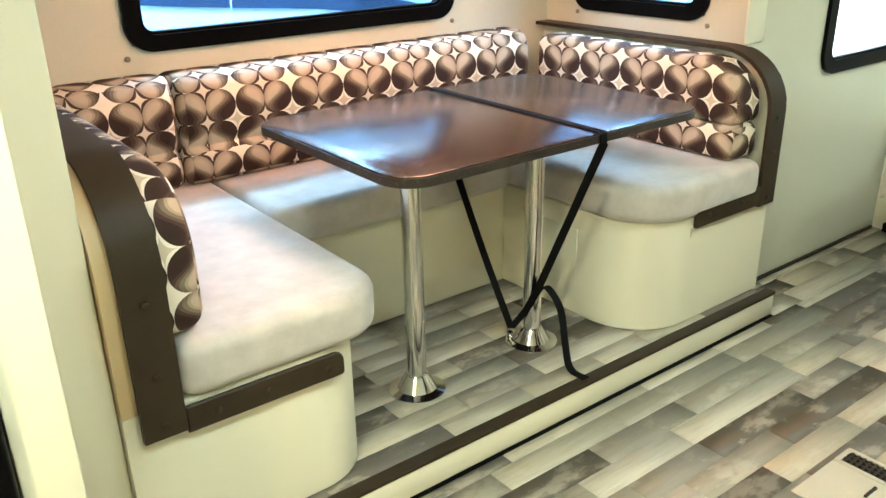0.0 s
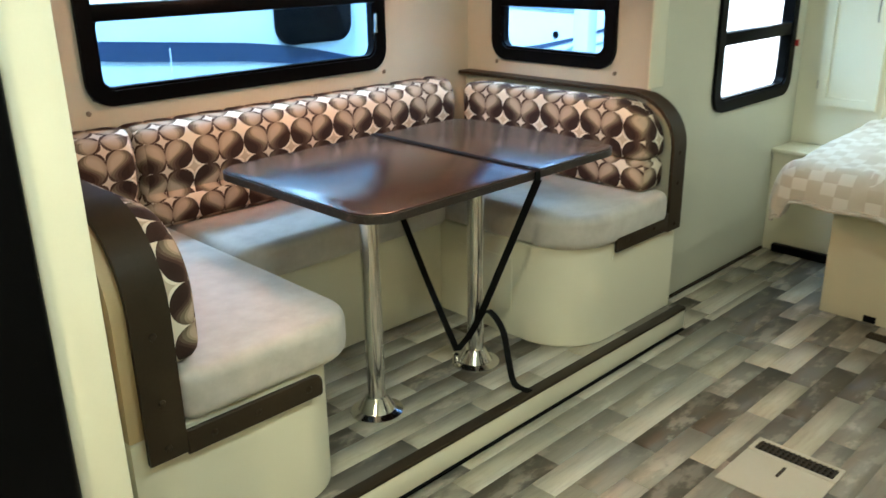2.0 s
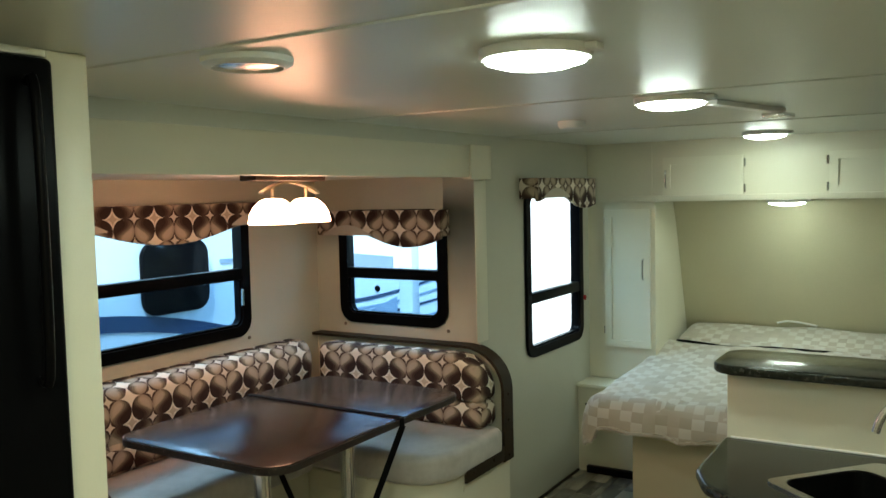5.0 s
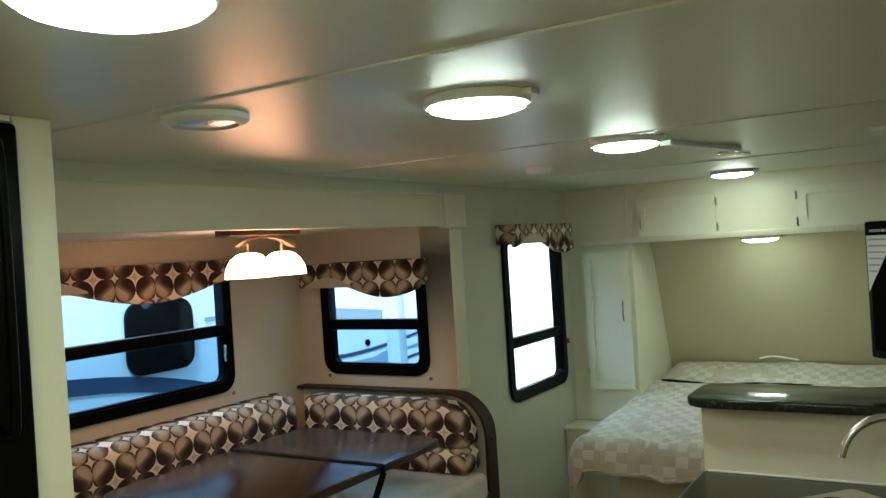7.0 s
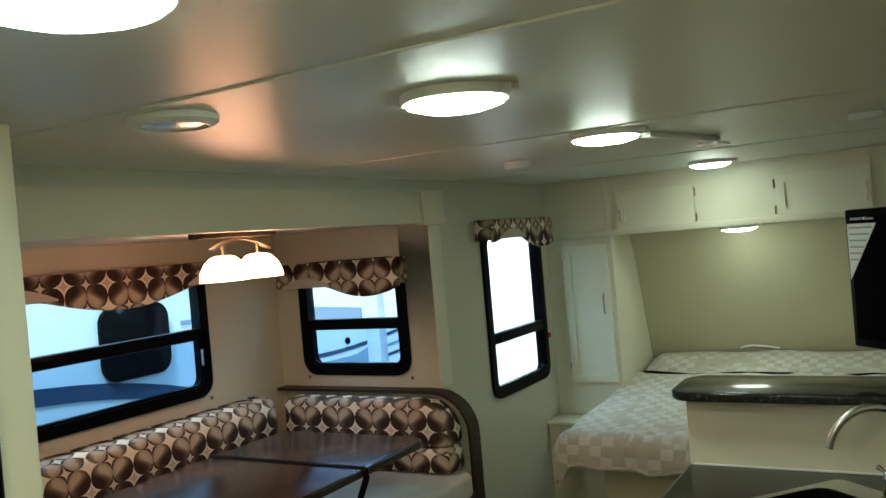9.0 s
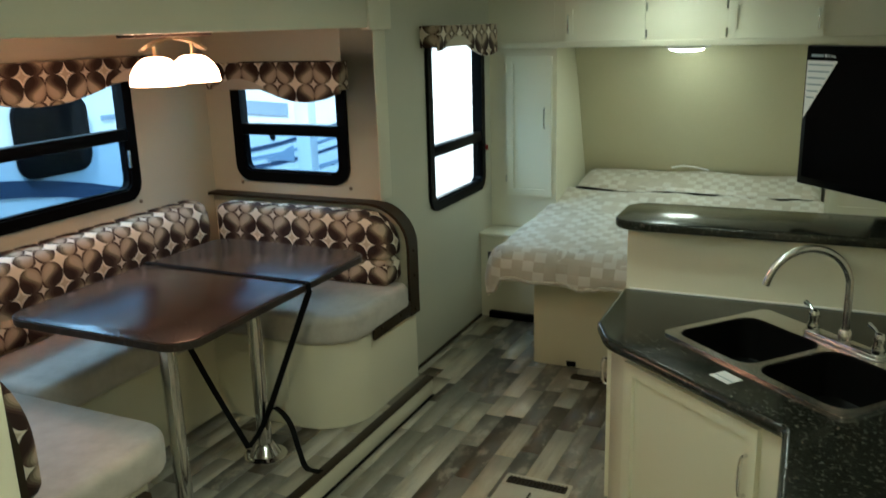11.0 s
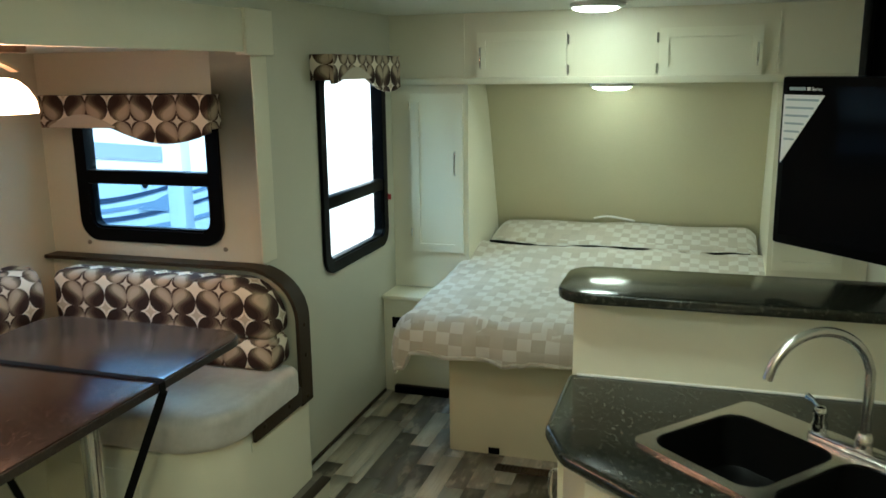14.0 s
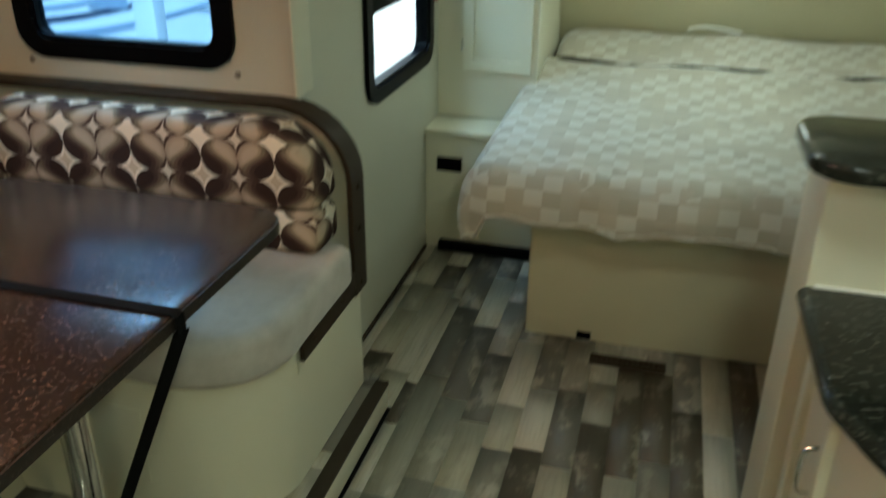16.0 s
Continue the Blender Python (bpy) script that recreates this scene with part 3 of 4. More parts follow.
    faces += [bm.faces.new(rows[0]), bm.faces.new(rows[-1])]
    bmesh.ops.recalc_face_normals(bm, faces=faces)
    return single(name, bm, FABRIC, label, "back cushion", group="dinette back cushions", smooth=50)


make_back("back_cushion", "x", SY1 - 0.002, -1, 0.70, 1.215, 0.15, "retro-print padded back cushion on the bench")
make_back("back_cushion", "x", SY1 - 0.002, -1, 1.218, 2.70, 0.15, "long retro-print padded back cushion on the bench")
def make_end_cushion(x0, x1, label, seam=True):
    """A back cushion at a bench end whose front corner follows the curved end board."""
    c = thing("back_cushion", ((x0 + x1) / 2, 2.5, 0.6), label, "back cushion", group="dinette back cushions")
    if seam:
        part("upper_roll", prism(bm_new(), rounded([(2.094, 0.722), (3.045, 0.722), (3.045, 0.934), (2.094, 0.934)], [0.04, 0.04, 0.04, 0.16], 8), "x", x0, x1, 0.03, 4), FABRIC, c)
        part("lower_roll", prism(bm_new(), rounded([(2.094, 0.602), (3.045, 0.602), (3.045, 0.729), (2.094, 0.729)], [0.04] * 4, 4), "x", x0, x1, 0.03, 4), FABRIC, c)
    else:
        part("roll", prism(bm_new(), rounded([(2.094, 0.602), (3.045, 0.602), (3.045, 0.95), (2.094, 0.95)], [0.05, 0.05, 0.05, 0.20], 8), "x", x0, x1, 0.045, 4), FABRIC, c)
    return c


make_end_cushion(2.712, 2.856, "retro-print padded back cushion at the bench end")
make_end_cushion(0.699, 0.875, "retro-print padded back cushion at the near bench end", False)


def make_end_trim(name, x0, x1, bx0, bx1, label):
    """The board at a bench end, edged with a riveted dark band that turns down its front."""
    e = thing(name, ((x0 + x1) / 2, 2.07, 0.42), label, "bench end")
    zt = 0.945 if x0 > 2 else 0.975
    path = [(2.068, 0.43 if x0 > 2 else 0.415), (2.068, 0.76)]
    for k in range(1, 9):
        a = radians(90 * k / 8)
        path.append((2.268 - 0.20 * math.cos(a), 0.76 + (zt - 0.76) * math.sin(a)))
    path.append((3.19, zt))
    part("board", prism(bm_new(), [(2.079, 0.475)] + [(y + 0.004, z - 0.004) for y, z in path[1:]] + [(3.19, 0.475)], "x", bx0, bx1), CABINET if x0 > 2 else TAN_PANEL, e)
    outer = [Vector((0, y, z)) for y, z in path]
    bm = bm_new()
    rows = []
    for i, p in enumerate(outer):
        d = (outer[min(i + 1, len(outer) - 1)] - outer[max(i - 1, 0)]).normalized()
        nrm = Vector((0, -d.z, d.y))
        rows.append([bm.verts.new(Vector((x, p.y, p.z)) + nrm * t) for x, t in ((x0, 0.0), (x1, 0.0), (x1, 0.014), (x0, 0.014))])
    for a, b in zip(rows, rows[1:]):
        for k in range(4):
            bm.faces.new((a[k], a[(k + 1) % 4], b[(k + 1) % 4], b[k]))
    bm.faces.new(rows[0]), bm.faces.new(rows[-1])
    bmesh.ops.recalc_face_normals(bm, faces=bm.faces)
    part("edge_band", bm, BROWN, e, "dark brown riveted edge band")
    return e


def rivet(parent, x, y, z):
    part("rivet", lathe(bm_new(), [(0.009, 0.0), (0.008, -0.003), (0.004, -0.005), (0.001, -0.0055)], (x, y, z), 10, "y"), BROWN, parent, "dark domed rivet")


end_r = make_end_trim("bench_end", 2.845, 2.935, 2.8965, 2.918, "curved bench end with a dark riveted edge band")
end_l = make_end_trim("bench_end", 0.69, 0.782, 0.66, 0.698, "curved near bench end with a dark riveted edge band")
part("front_band", box(bm_new(), (2.495, 2.0535, 0.437), (2.8445, 2.0665, 0.508), 0.003), BROWN, end_r, "dark brown riveted band")
part("front_band", prism(bm_new(), rounded([(0.783, 0.405), (1.165, 0.405), (1.165, 0.468), (0.783, 0.468)], [0, 0.01, 0.025, 0], 4), "y", 2.0535, 2.0665, 0.003, 1), BROWN, end_l, "dark brown riveted band")
for x, z in ((2.89, 0.455), (2.89, 0.62), (2.89, 0.74), (2.56, 0.472), (2.74, 0.472)):
    rivet(end_r, x, 2.0538 if x > 2.85 else 2.0533, z)
for x, z in ((0.735, 0.445), (0.735, 0.56), (0.735, 0.72), (0.85, 0.436), (0.97, 0.436), (1.12, 0.436)):
    rivet(end_l, x, 2.0538 if x < 0.78 else 2.0533, z)

table = thing("dinette_table", (1.99, 2.5, SZ), "dark brown speckled laminate table on two chrome posts", "table")
tpoly = rounded([(1.345, 2.05), (2.475, 2.05), (2.475, 2.825), (1.345, 2.825)], [0.09] * 4, 8)
part("tabletop", prism(bm_new(), tpoly, "z", 0.812, 0.842, 0.004, 2), TABLE, table, "glossy speckled dark brown top")
part("edge_band", ring(bm_new(), rounded([(1.341, 2.046), (2.479, 2.046), (2.479, 2.829), (1.341, 2.829)], [0.093] * 4, 8), rounded([(1.347, 2.052), (2.473, 2.052), (2.473, 2.823), (1.347, 2.823)], [0.088] * 4, 8), "z", 0.814, 0.837), TABLE_EDGE, table)
for px in (1.55, 2.016):
    post = part("post", lathe(bm_new(), [(0.029, SZ + 0.052), (0.029, 0.79)], (px, 2.31, 0), 28), CHROME, table, "polished chrome post")
    part("socket", lathe(bm_new(), [(0.030, 0.76), (0.034, 0.775), (0.075, 0.805), (0.08, 0.8115)], (px, 2.31, 0), 28), CHROME, table)
    part("floor_flange", lathe(bm_new(), [(0.085, SZ), (0.085, SZ + 0.006), (0.06, SZ + 0.014), (0.038, SZ + 0.05), (0.034, SZ + 0.056), (0.030, SZ + 0.056)], (px, 2.31, 0), 32), CHROME, table, "chrome floor flange")

strap = thing("hold_down_strap", (1.95, 2.28, SZ), "black webbing strap over the table hooked to the floor", "strap")
hook = (1.962, 2.35, SZ + 0.05)
part("strap_over_table", tube(bm_new(), [(2.02, 2.833, 0.82), (2.02, 2.831, 0.8445), (2.008, 2.05, 0.8445), (2.008, 2.041, 0.84), (2.008, 2.039, 0.81)], 0, flat=(0.026, 0.003, (1, 0, 0))), WEBBING, strap)
part("front_run", tube(bm_new(), smooth_path([(2.008, 2.039, 0.812), (1.992, 2.16, 0.52), (1.975, 2.27, 0.26), hook], 5), 0, flat=(0.026, 0.003, (0.8, -0.6, 0))), WEBBING, strap)
part("back_run", tube(bm_new(), smooth_path([(2.02, 2.831, 0.812), (2.0, 2.68, 0.59), (1.978, 2.51, 0.35), hook], 5), 0, flat=(0.024, 0.003, (0.8, -0.6, 0))), WEBBING, strap)
part("loose_end", tube(bm_new(), smooth_path([(1.977, 2.27, 0.26), (2.006, 2.242, 0.31), (2.006, 2.175, 0.26), (1.975, 2.118, 0.17), (1.962, 2.08, 0.105), (1.962, 2.015, SZ + 0.016)], 6), 0, flat=(0.024, 0.003, (1.0, -0.25, 0.1))), WEBBING, strap)
part("floor_hook", lathe(bm_new(), [(0.012, SZ), (0.016, SZ + 0.004), (0.008, SZ + 0.012), (0.008, SZ + 0.03), (0.013, SZ + 0.04), (0.004, SZ + 0.045)], (1.957, 2.35, 0), 12), CHROME, strap, "chrome hook")

# pendant over the table
pend = thing("ceiling_light", (1.82, 2.40, SCEIL), "twin white-glass dome light with an arched brass arm, lit", "ceiling light")
part("mount_plate", box(bm_new(), (1.625, 2.36, SCEIL - 0.026), (2.0, 2.44, SCEIL - 0.0005), 0.005), BROWN, pend, "dark wooden mount plate")
part("arm", tube(bm_new(), smooth_path([(1.69, 2.40, 1.688), (1.762, 2.40, 1.716), (1.838, 2.40, 1.727), (1.914, 2.40, 1.716), (1.992, 2.40, 1.686)], 8), 0, flat=(0.026, 0.009, (0, 1, 0))), BRASS, pend, "arched brushed brass arm")
part("canopy_stem", lathe(bm_new(), [(0.012, 1.727), (0.012, SCEIL - 0.0265)], (1.838, 2.40, 0), 12), BRASS, pend)
for lx in (1.747, 1.929):
    part("stem", lathe(bm_new(), [(0.007, 1.664), (0.007, 1.708)], (lx, 2.40, 0), 12), BRASS, pend)
    part("shade", lathe(bm_new(), [(0.026, 1.667), (0.045, 1.661), (0.069, 1.640), (0.0845, 1.611), (0.090, 1.580), (0.088, 1.576), (0.084, 1.582), (0.03, 1.61)], (lx, 2.40, 0), 32), SHADE, pend, "glowing white glass dome shade")


# round ceiling lamps
def make_ceiling_lamp(name, x, y, z, r, label, lens=LENS):
    c = thing(name, (x, y, z), label, "ceiling light", group="round ceiling lamps")
    part("rim", lathe(bm_new(), [(r, z - 0.0005), (r, z - 0.014), (r * 0.97, z - 0.020), (r * 0.90, z - 0.020), (r * 0.90, z - 0.010)], (x, y, 0), 40), WHITE, c, "white plastic rim")
    part("lens", lathe(bm_new(), [(r * 0.895, z - 0.012), (r * 0.88, z - 0.026), (r * 0.6, z - 0.035), (r * 0.2, z - 0.038), (0.002, z - 0.038)], (x, y, 0), 40), lens, c, "glowing frosted lens")
    part("switch", box(bm_new(), (x - 0.02, y - r - 0.022, z - 0.014), (x + 0.02, y - r + 0.003, z - 0.001), 0.003), WHITE, c)
    return c


# the last, at x -0.75, is an unseen fill lamp added to brighten the kitchen
for x, y in ((0.08, 0.93), (0.99, 0.99), (2.02, 1.033), (3.93, 1.125), (-0.75, 0.62)):
    make_ceiling_lamp("ceiling_light", x, y, CEIL, 0.11, "round flush ceiling lamp with a frosted lens, lit", LENS_DIM if x > 3 else LENS_WARM_FILL if x < -0.5 else LENS)
make_ceiling_lamp("ceiling_light", 4.40, 1.098, 1.60, 0.105, "round lamp under the overhead cabinet, lit", LENS_DIM)

sp = thing("ceiling_speaker", (0.718, 1.484, CEIL), "white round ceiling speaker", "speaker")
part("ring", lathe(bm_new(), [(0.09, CEIL - 0.0005), (0.09, CEIL - 0.012), (0.078, CEIL - 0.02), (0.07, CEIL - 0.02), (0.07, CEIL - 0.012)], (0.718, 1.484, 0), 36), WHITE, sp)
part("grille", lathe(bm_new(), [(0.069, CEIL - 0.013), (0.05, CEIL - 0.017), (0.002, CEIL - 0.019)], (0.718, 1.484, 0), 36), STEEL, sp)
single("smoke_detector", lathe(bm_new(), [(0.055, CEIL - 0.0005), (0.055, CEIL - 0.015), (0.045, CEIL - 0.028), (0.002, CEIL - 0.03)], (2.60, 1.60, 0), 30), WHITE, "white round smoke detector on the ceiling", "smoke detector")
latch = thing("ceiling_hatch_handle", (2.43, 0.89, CEIL), "flat white ceiling bar with a grey clip", "handle")
slew = Matrix.Translation((2.18, 0.955, 0)) @ Matrix.Rotation(radians(-14), 4, "Z")
for piece, lo, hi, mat in (("bar", (0.0, -0.02, CEIL - 0.018), (0.50, 0.02, CEIL - 0.0005), WHITE), ("clip", (0.43, -0.04, CEIL - 0.034), (0.53, 0.04, CEIL - 0.0185), STEEL)):
    bm = box(bm_new(), lo, hi, 0.004)
    bmesh.ops.transform(bm, matrix=slew, verts=bm.verts)
    part(piece, bm, mat, latch)
single("ceiling_sensor", box(bm_new(), (2.48, 0.29, CEIL - 0.022), (2.62, 0.39, CEIL - 0.0005), 0.006), WHITE, "small white box on the ceiling", "sensor")

# refrigerator cabinet beside the slide-out
FY = 1.70
cab = thing("refrigerator_cabinet", (0.1, 1.9, 0), "tall cream cabinet housing a black refrigerator", "cabinet")
part("side_panel", box(bm_new(), (0.478, FY + 0.001, 0), (0.502, YL - 0.041, CEIL - 0.001), 0.003), CABINET, cab)
part("front_stile", box(bm_new(), (0.421, FY - 0.018, 0), (0.503, FY, CEIL - 0.001), 0.004), CABINET, cab)
part("top_rail", box(bm_new(), (-0.36, FY - 0.018, 1.93), (0.4205, FY, CEIL - 0.001), 0.003), CABINET, cab)
part("far_stile", box(bm_new(), (-0.36, FY - 0.018, 0), (-0.30, FY, 1.9295), 0.003), CABINET, cab)
part("back_body", box(bm_new(), (-0.36, FY + 0.05, 0), (0.4775, YL - 0.041, CEIL - 0.001)), CABINET, cab)
fr = thing("refrigerator", (0.07, FY, 0.05), "black two-door built-in refrigerator with a long handle", "refrigerator")
part("upper_door", box(bm_new(), (-0.295, FY - 0.045, 0.60), (0.417, FY + 0.04, 1.925), 0.012, 3), BLACK, fr)
part("lower_door", box(bm_new(), (-0.295, FY - 0.045, 0.05), (0.417, FY + 0.04, 0.59), 0.012, 3), BLACK, fr)
part("handle", tube(bm_new(), smooth_path([(0.36, FY - 0.048, 1.36), (0.36, FY - 0.075, 1.40), (0.36, FY - 0.075, 1.84), (0.36, FY - 0.048, 1.88)], 5), 0.009, 10), BLACK, fr, "black bar handle")
# bedroom end
XF = 4.283


def raised_door(bm, axis, a0, z0, a1, z1, d, t):
    """A frame-and-panel door; d: plane it lies on, t: how far it stands out (signed)."""
    w = 0.042
    r0, r1 = sorted((d, d + t))
    ring(bm, [(a0, z0), (a1, z0), (a1, z1), (a0, z1)], [(a0 + w, z0 + w), (a1 - w, z0 + w), (a1 - w, z1 - w), (a0 + w, z1 - w)], axis, r0, r1, 0.003)
    p0, p1 = sorted((d, d + t * 0.25))
    box(bm, lift(axis, a0 + w - 0.001, z0 + w - 0.001, p0), lift(axis, a1 - w + 0.001, z1 - w + 0.001, p1))
    return bm


def bar_handle(axis, a, z0, z1, d, out):
    def at(z, o):
        return lift(axis, a, z, d + o)
    return tube(bm_new(), smooth_path([at(z0, 0.0), at(z0 + 0.008, out * 0.8), at((z0 + z1) / 2, out), at(z1 - 0.008, out * 0.8), at(z1, 0.0)], 5), 0.0055, 8)


over = thing("overhead_cabinet", (4.4, 1.08, 1.6), "cream overhead cabinet with framed doors across the bed alcove", "cabinet")
part("face", box(bm_new(), (XF, YR, 1.602), (XF + 0.02, YL - 0.001, CEIL - 0.001)), CABINET, over)
part("bottom", box(bm_new(), (XF + 0.0205, YR, 1.602), (4.66, YL - 0.001, 1.62)), CABINET, over)
part("lower_ledge", box(bm_new(), (XF - 0.022, YR, 1.598), (XF - 0.0005, YL - 0.001, 1.632), 0.004), CABINET, over)
for y0, y1 in ((1.303, 1.747), (0.420, 0.871)):
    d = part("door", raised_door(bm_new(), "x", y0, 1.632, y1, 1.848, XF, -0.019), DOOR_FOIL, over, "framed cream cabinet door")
    hy, gy = (y1 - 0.02, y0 - 0.008) if y0 > 1 else (y0 + 0.02, y1 + 0.008)
    part("handle", bar_handle("x", hy, 1.675, 1.775, XF - 0.019, -0.022), CHROME, d, "chrome pull")
    for z in (1.665, 1.805):
        part("hinge", lathe(bm_new(), [(0.006, z - 0.022), (0.006, z + 0.022)], (XF - 0.010, gy, 0), 8), CHROME, d)
for y0, y1 in ((1.815, 1.823), (0.345, 0.353)):
    part("stile_strip", box(bm_new(), (XF - 0.006, y0, 1.633), (XF - 0.0005, y1, CEIL - 0.002)), CABINET, over)


def make_wardrobe(ya, yb, inner, label, handle_y):
    lo, hi = min(ya, yb), max(ya, yb)
    w = thing("wardrobe", (4.6, (lo + hi) / 2, 0.70), label, "wardrobe", group="wardrobes beside the bed")
    side = [(XF + 0.004, 0.532), (XF + 0.004, 1.601), (4.64, 1.601), (4.71, 1.45), (4.79, 1.22), (4.86, 1.0), (4.93, 0.80), (4.98, 0.532)]
    part("side_panel", prism(bm_new(), side, "y", min(inner, inner + (0.018 if inner > 1 else -0.018)), max(inner, inner + (0.018 if inner > 1 else -0.018))), CABINET, w)
    part("face", box(bm_new(), (XF + 0.004, lo + (0.0185 if inner > 1 else 0.0), 0.532), (XF + 0.022, hi - (0.0 if inner > 1 else 0.0185), 1.601)), CABINET, w)
    dlo, dhi = (1.826, 2.105) if inner > 1 else (0.02, 0.32)
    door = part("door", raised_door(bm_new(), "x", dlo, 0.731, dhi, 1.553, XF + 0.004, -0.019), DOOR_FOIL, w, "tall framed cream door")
    part("handle", bar_handle("x", handle_y, 1.14, 1.26, XF - 0.015, -0.022), CHROME, door, "chrome pull")
    for z in (0.83, 1.49):
        hy = dhi + 0.006 if inner > 1 else dlo - 0.006
        part("hinge", lathe(bm_new(), [(0.005, z - 0.022), (0.005, z + 0.022)], (XF - 0.006, hy, 0), 8), CHROME, door)
    return w


make_wardrobe(1.80, YL - 0.001, 1.80, "cream wardrobe with a tall framed door and chrome pull", 1.865)
make_wardrobe(YR + 0.001, 0.342, 0.342, "cream wardrobe with a tall framed door and chrome pull", 0.28)


def make_nightstand(y0, y1, label):
    n = thing("nightstand", (4.2, (y0 + y1) / 2, 0), label, "nightstand", group="nightstands beside the bed")
    part("body", box(bm_new(), (4.095, y0, 0.0), (XF + 0.003, y1, 0.509), 0.003), CABINET, n)
    part("top", box(bm_new(), (4.07, y0, 0.5095), (XF + 0.003, y1, 0.531), 0.005), CABINET, n)
    return n


ns = make_nightstand(1.70, YL - 0.001, "built-in cream nightstand with a black outlet")
part("outlet", box(bm_new(), (4.087, 2.06, 0.352), (4.0945, 2.165, 0.412), 0.002), BLACK, ns, "black outlet plate")
make_nightstand(YR + 0.001, 0.44, "built-in cream nightstand beside the bed")
single("floor_register", box(bm_new(), (4.055, 1.75, 0.004), (4.092, 2.15, 0.045), 0.003), BLACK, "black toe-kick vent strip beside the bed", "vent")

bed = thing("bed", (4.2, 1.08, 0), "island bed on a cream plywood platform", "bed")
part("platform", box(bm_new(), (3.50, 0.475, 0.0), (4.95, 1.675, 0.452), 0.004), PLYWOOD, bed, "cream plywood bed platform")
part("platform_top", box(bm_new(), (3.44, 0.36, 0.4525), (4.96, 1.795, 0.468), 0.003), CABINET, bed)
part("mattress", box(bm_new(), (3.46, 0.38, 0.4685), (4.5, 1.775, 0.63), 0.04, 4), SUEDE, bed)


def make_comforter():
    """A quilt with creases, draping past the mattress edges."""
    bm = bm_new()
    nx, ny = 72, 96
    x0, x1, y0, y1 = 3.25, 4.555, 0.14, 2.02
    grid = []
    for i in range(nx + 1):
        row = []
        for j in range(ny + 1):
            u, v = i / nx, j / ny
            x, y = x0 + (x1 - x0) * u, y0 + (y1 - y0) * v
            z = 0.655 + 0.035 * max(0, (x - 3.5)) + max(0, x - 4.2) * 0.12
            z += 0.014 * noise.noise((x * 5, y * 5, 1.3)) + 0.008 * noise.noise((x * 13, y * 13, 4.0))
            # cross folds
            for ox, oy, sg in ((3.35, 1.0, -1), (3.6, 1.1, 1), (3.42, 1.45, 1), (3.38, 1.52, -1), (3.55, 0.7, -1), (3.3, 1.25, 1), (3.9, 1.3, 1), (4.0, 0.9, -1)):
                near = max(0.0, 1 - math.hypot(x - ox, y - oy) / 0.30)
                bend = abs((x - ox) + sg * (y - oy) + 0.03 * noise.noise((x * 6, y * 6, ox)))
                z -= 0.016 * near * max(0, 1 - bend / 0.028)
            fx, fy = 3.43, 1.80
            over_x = max(0.0, fx - x)
            over_y = max(0.0, y - fy, 0.36 - y)
            over = math.hypot(over_x, over_y)
            if over > 0:
                s = (over if over < 0.18 else 0.18 + (over - 0.18) * 0.25) / 0.18
                turn = s * 1.72
                out = 0.098 * math.sin(turn) + 0.010 * s * math.sin((x + y) * 17 + 3 * noise.noise((x * 4, y * 4, 0))) + 0.012 * s * noise.noise((x * 11, y * 11, 2.0))
                z -= 0.128 * (1 - math.cos(turn)) - 0.010 * s * noise.noise((x * 7, y * 7, 9.0))
                if over_x:
                    x = fx - out * over_x / over
                if over_y:
                    y = fy + out * over_y / over if y > fy else 0.36 - out * over_y / over
            if over_x and over_y:
                z -= 0.07 * min(1.0, over_x * over_y / 0.012)
            row.append(bm.verts.new((x, y, z)))
        grid.append(row)
    for i in range(nx):
        for j in range(ny):
            bm.faces.new((grid[i][j], grid[i + 1][j], grid[i + 1][j + 1], grid[i][j + 1]))
    bmesh.ops.recalc_face_normals(bm, faces=bm.faces)
    if sum(f.normal.z for f in bm.faces) < 0:
        bmesh.ops.reverse_faces(bm, faces=bm.faces)
    hem = [v.co + Vector((0, 0, -0.010)) for v in grid[0]] + [row[-1].co + Vector((0, 0, -0.010)) for row in grid[1:]]
    bmesh.ops.solidify(bm, geom=list(bm.faces), thickness=0.028)
    quilt = single("comforter", bm, QUILT, "beige and white woven-block comforter draped over the bed", "comforter", smooth=60)
    part("hem_piping", tube(bm_new(), hem, 0.008, 8), QUILT, quilt, "rolled sewn hem")
    return quilt


make_comforter()


def make_bolster():
    bm = bm_new()
    nx, ny = 16, 50
    grid = []
    for i in range(nx + 1):
        row = []
        for j in range(ny + 1):
            u, v = i / nx, j / ny
            x, y = 4.585 + 0.325 * u, 0.36 + 1.42 * v
            z = 0.735 + 0.075 * u ** 0.7 + 0.012 * noise.noise((x * 6, y * 4, 7)) - 0.05 * max(0, 0.1 - u) / 0.1
            z -= 0.04 * (max(0, 0.03 - v) + max(0, v - 0.97)) / 0.03
            row.append(bm.verts.new((x, y, z)))
        grid.append(row)
    for i in range(nx):
        for j in range(ny):
            bm.faces.new((grid[i][j], grid[i][j + 1], grid[i + 1][j + 1], grid[i + 1][j]))
    bmesh.ops.recalc_face_normals(bm, faces=bm.faces)
    if sum(f.normal.z for f in bm.faces) < 0:
        bmesh.ops.reverse_faces(bm, faces=bm.faces)
    welt = [v.co + Vector((-0.003, 0, 0.0)) for v in grid[0]]
    bmesh.ops.solidify(bm, geom=list(bm.faces), thickness=0.10)
    roll = single("bolster", bm, QUILT, "woven-block covered bolster at the head of the bed", "bolster", smooth=60)
    part("welt_piping", tube(bm_new(), welt, 0.006, 8), QUILT, roll, "sewn edge piping")
    return roll


make_bolster()
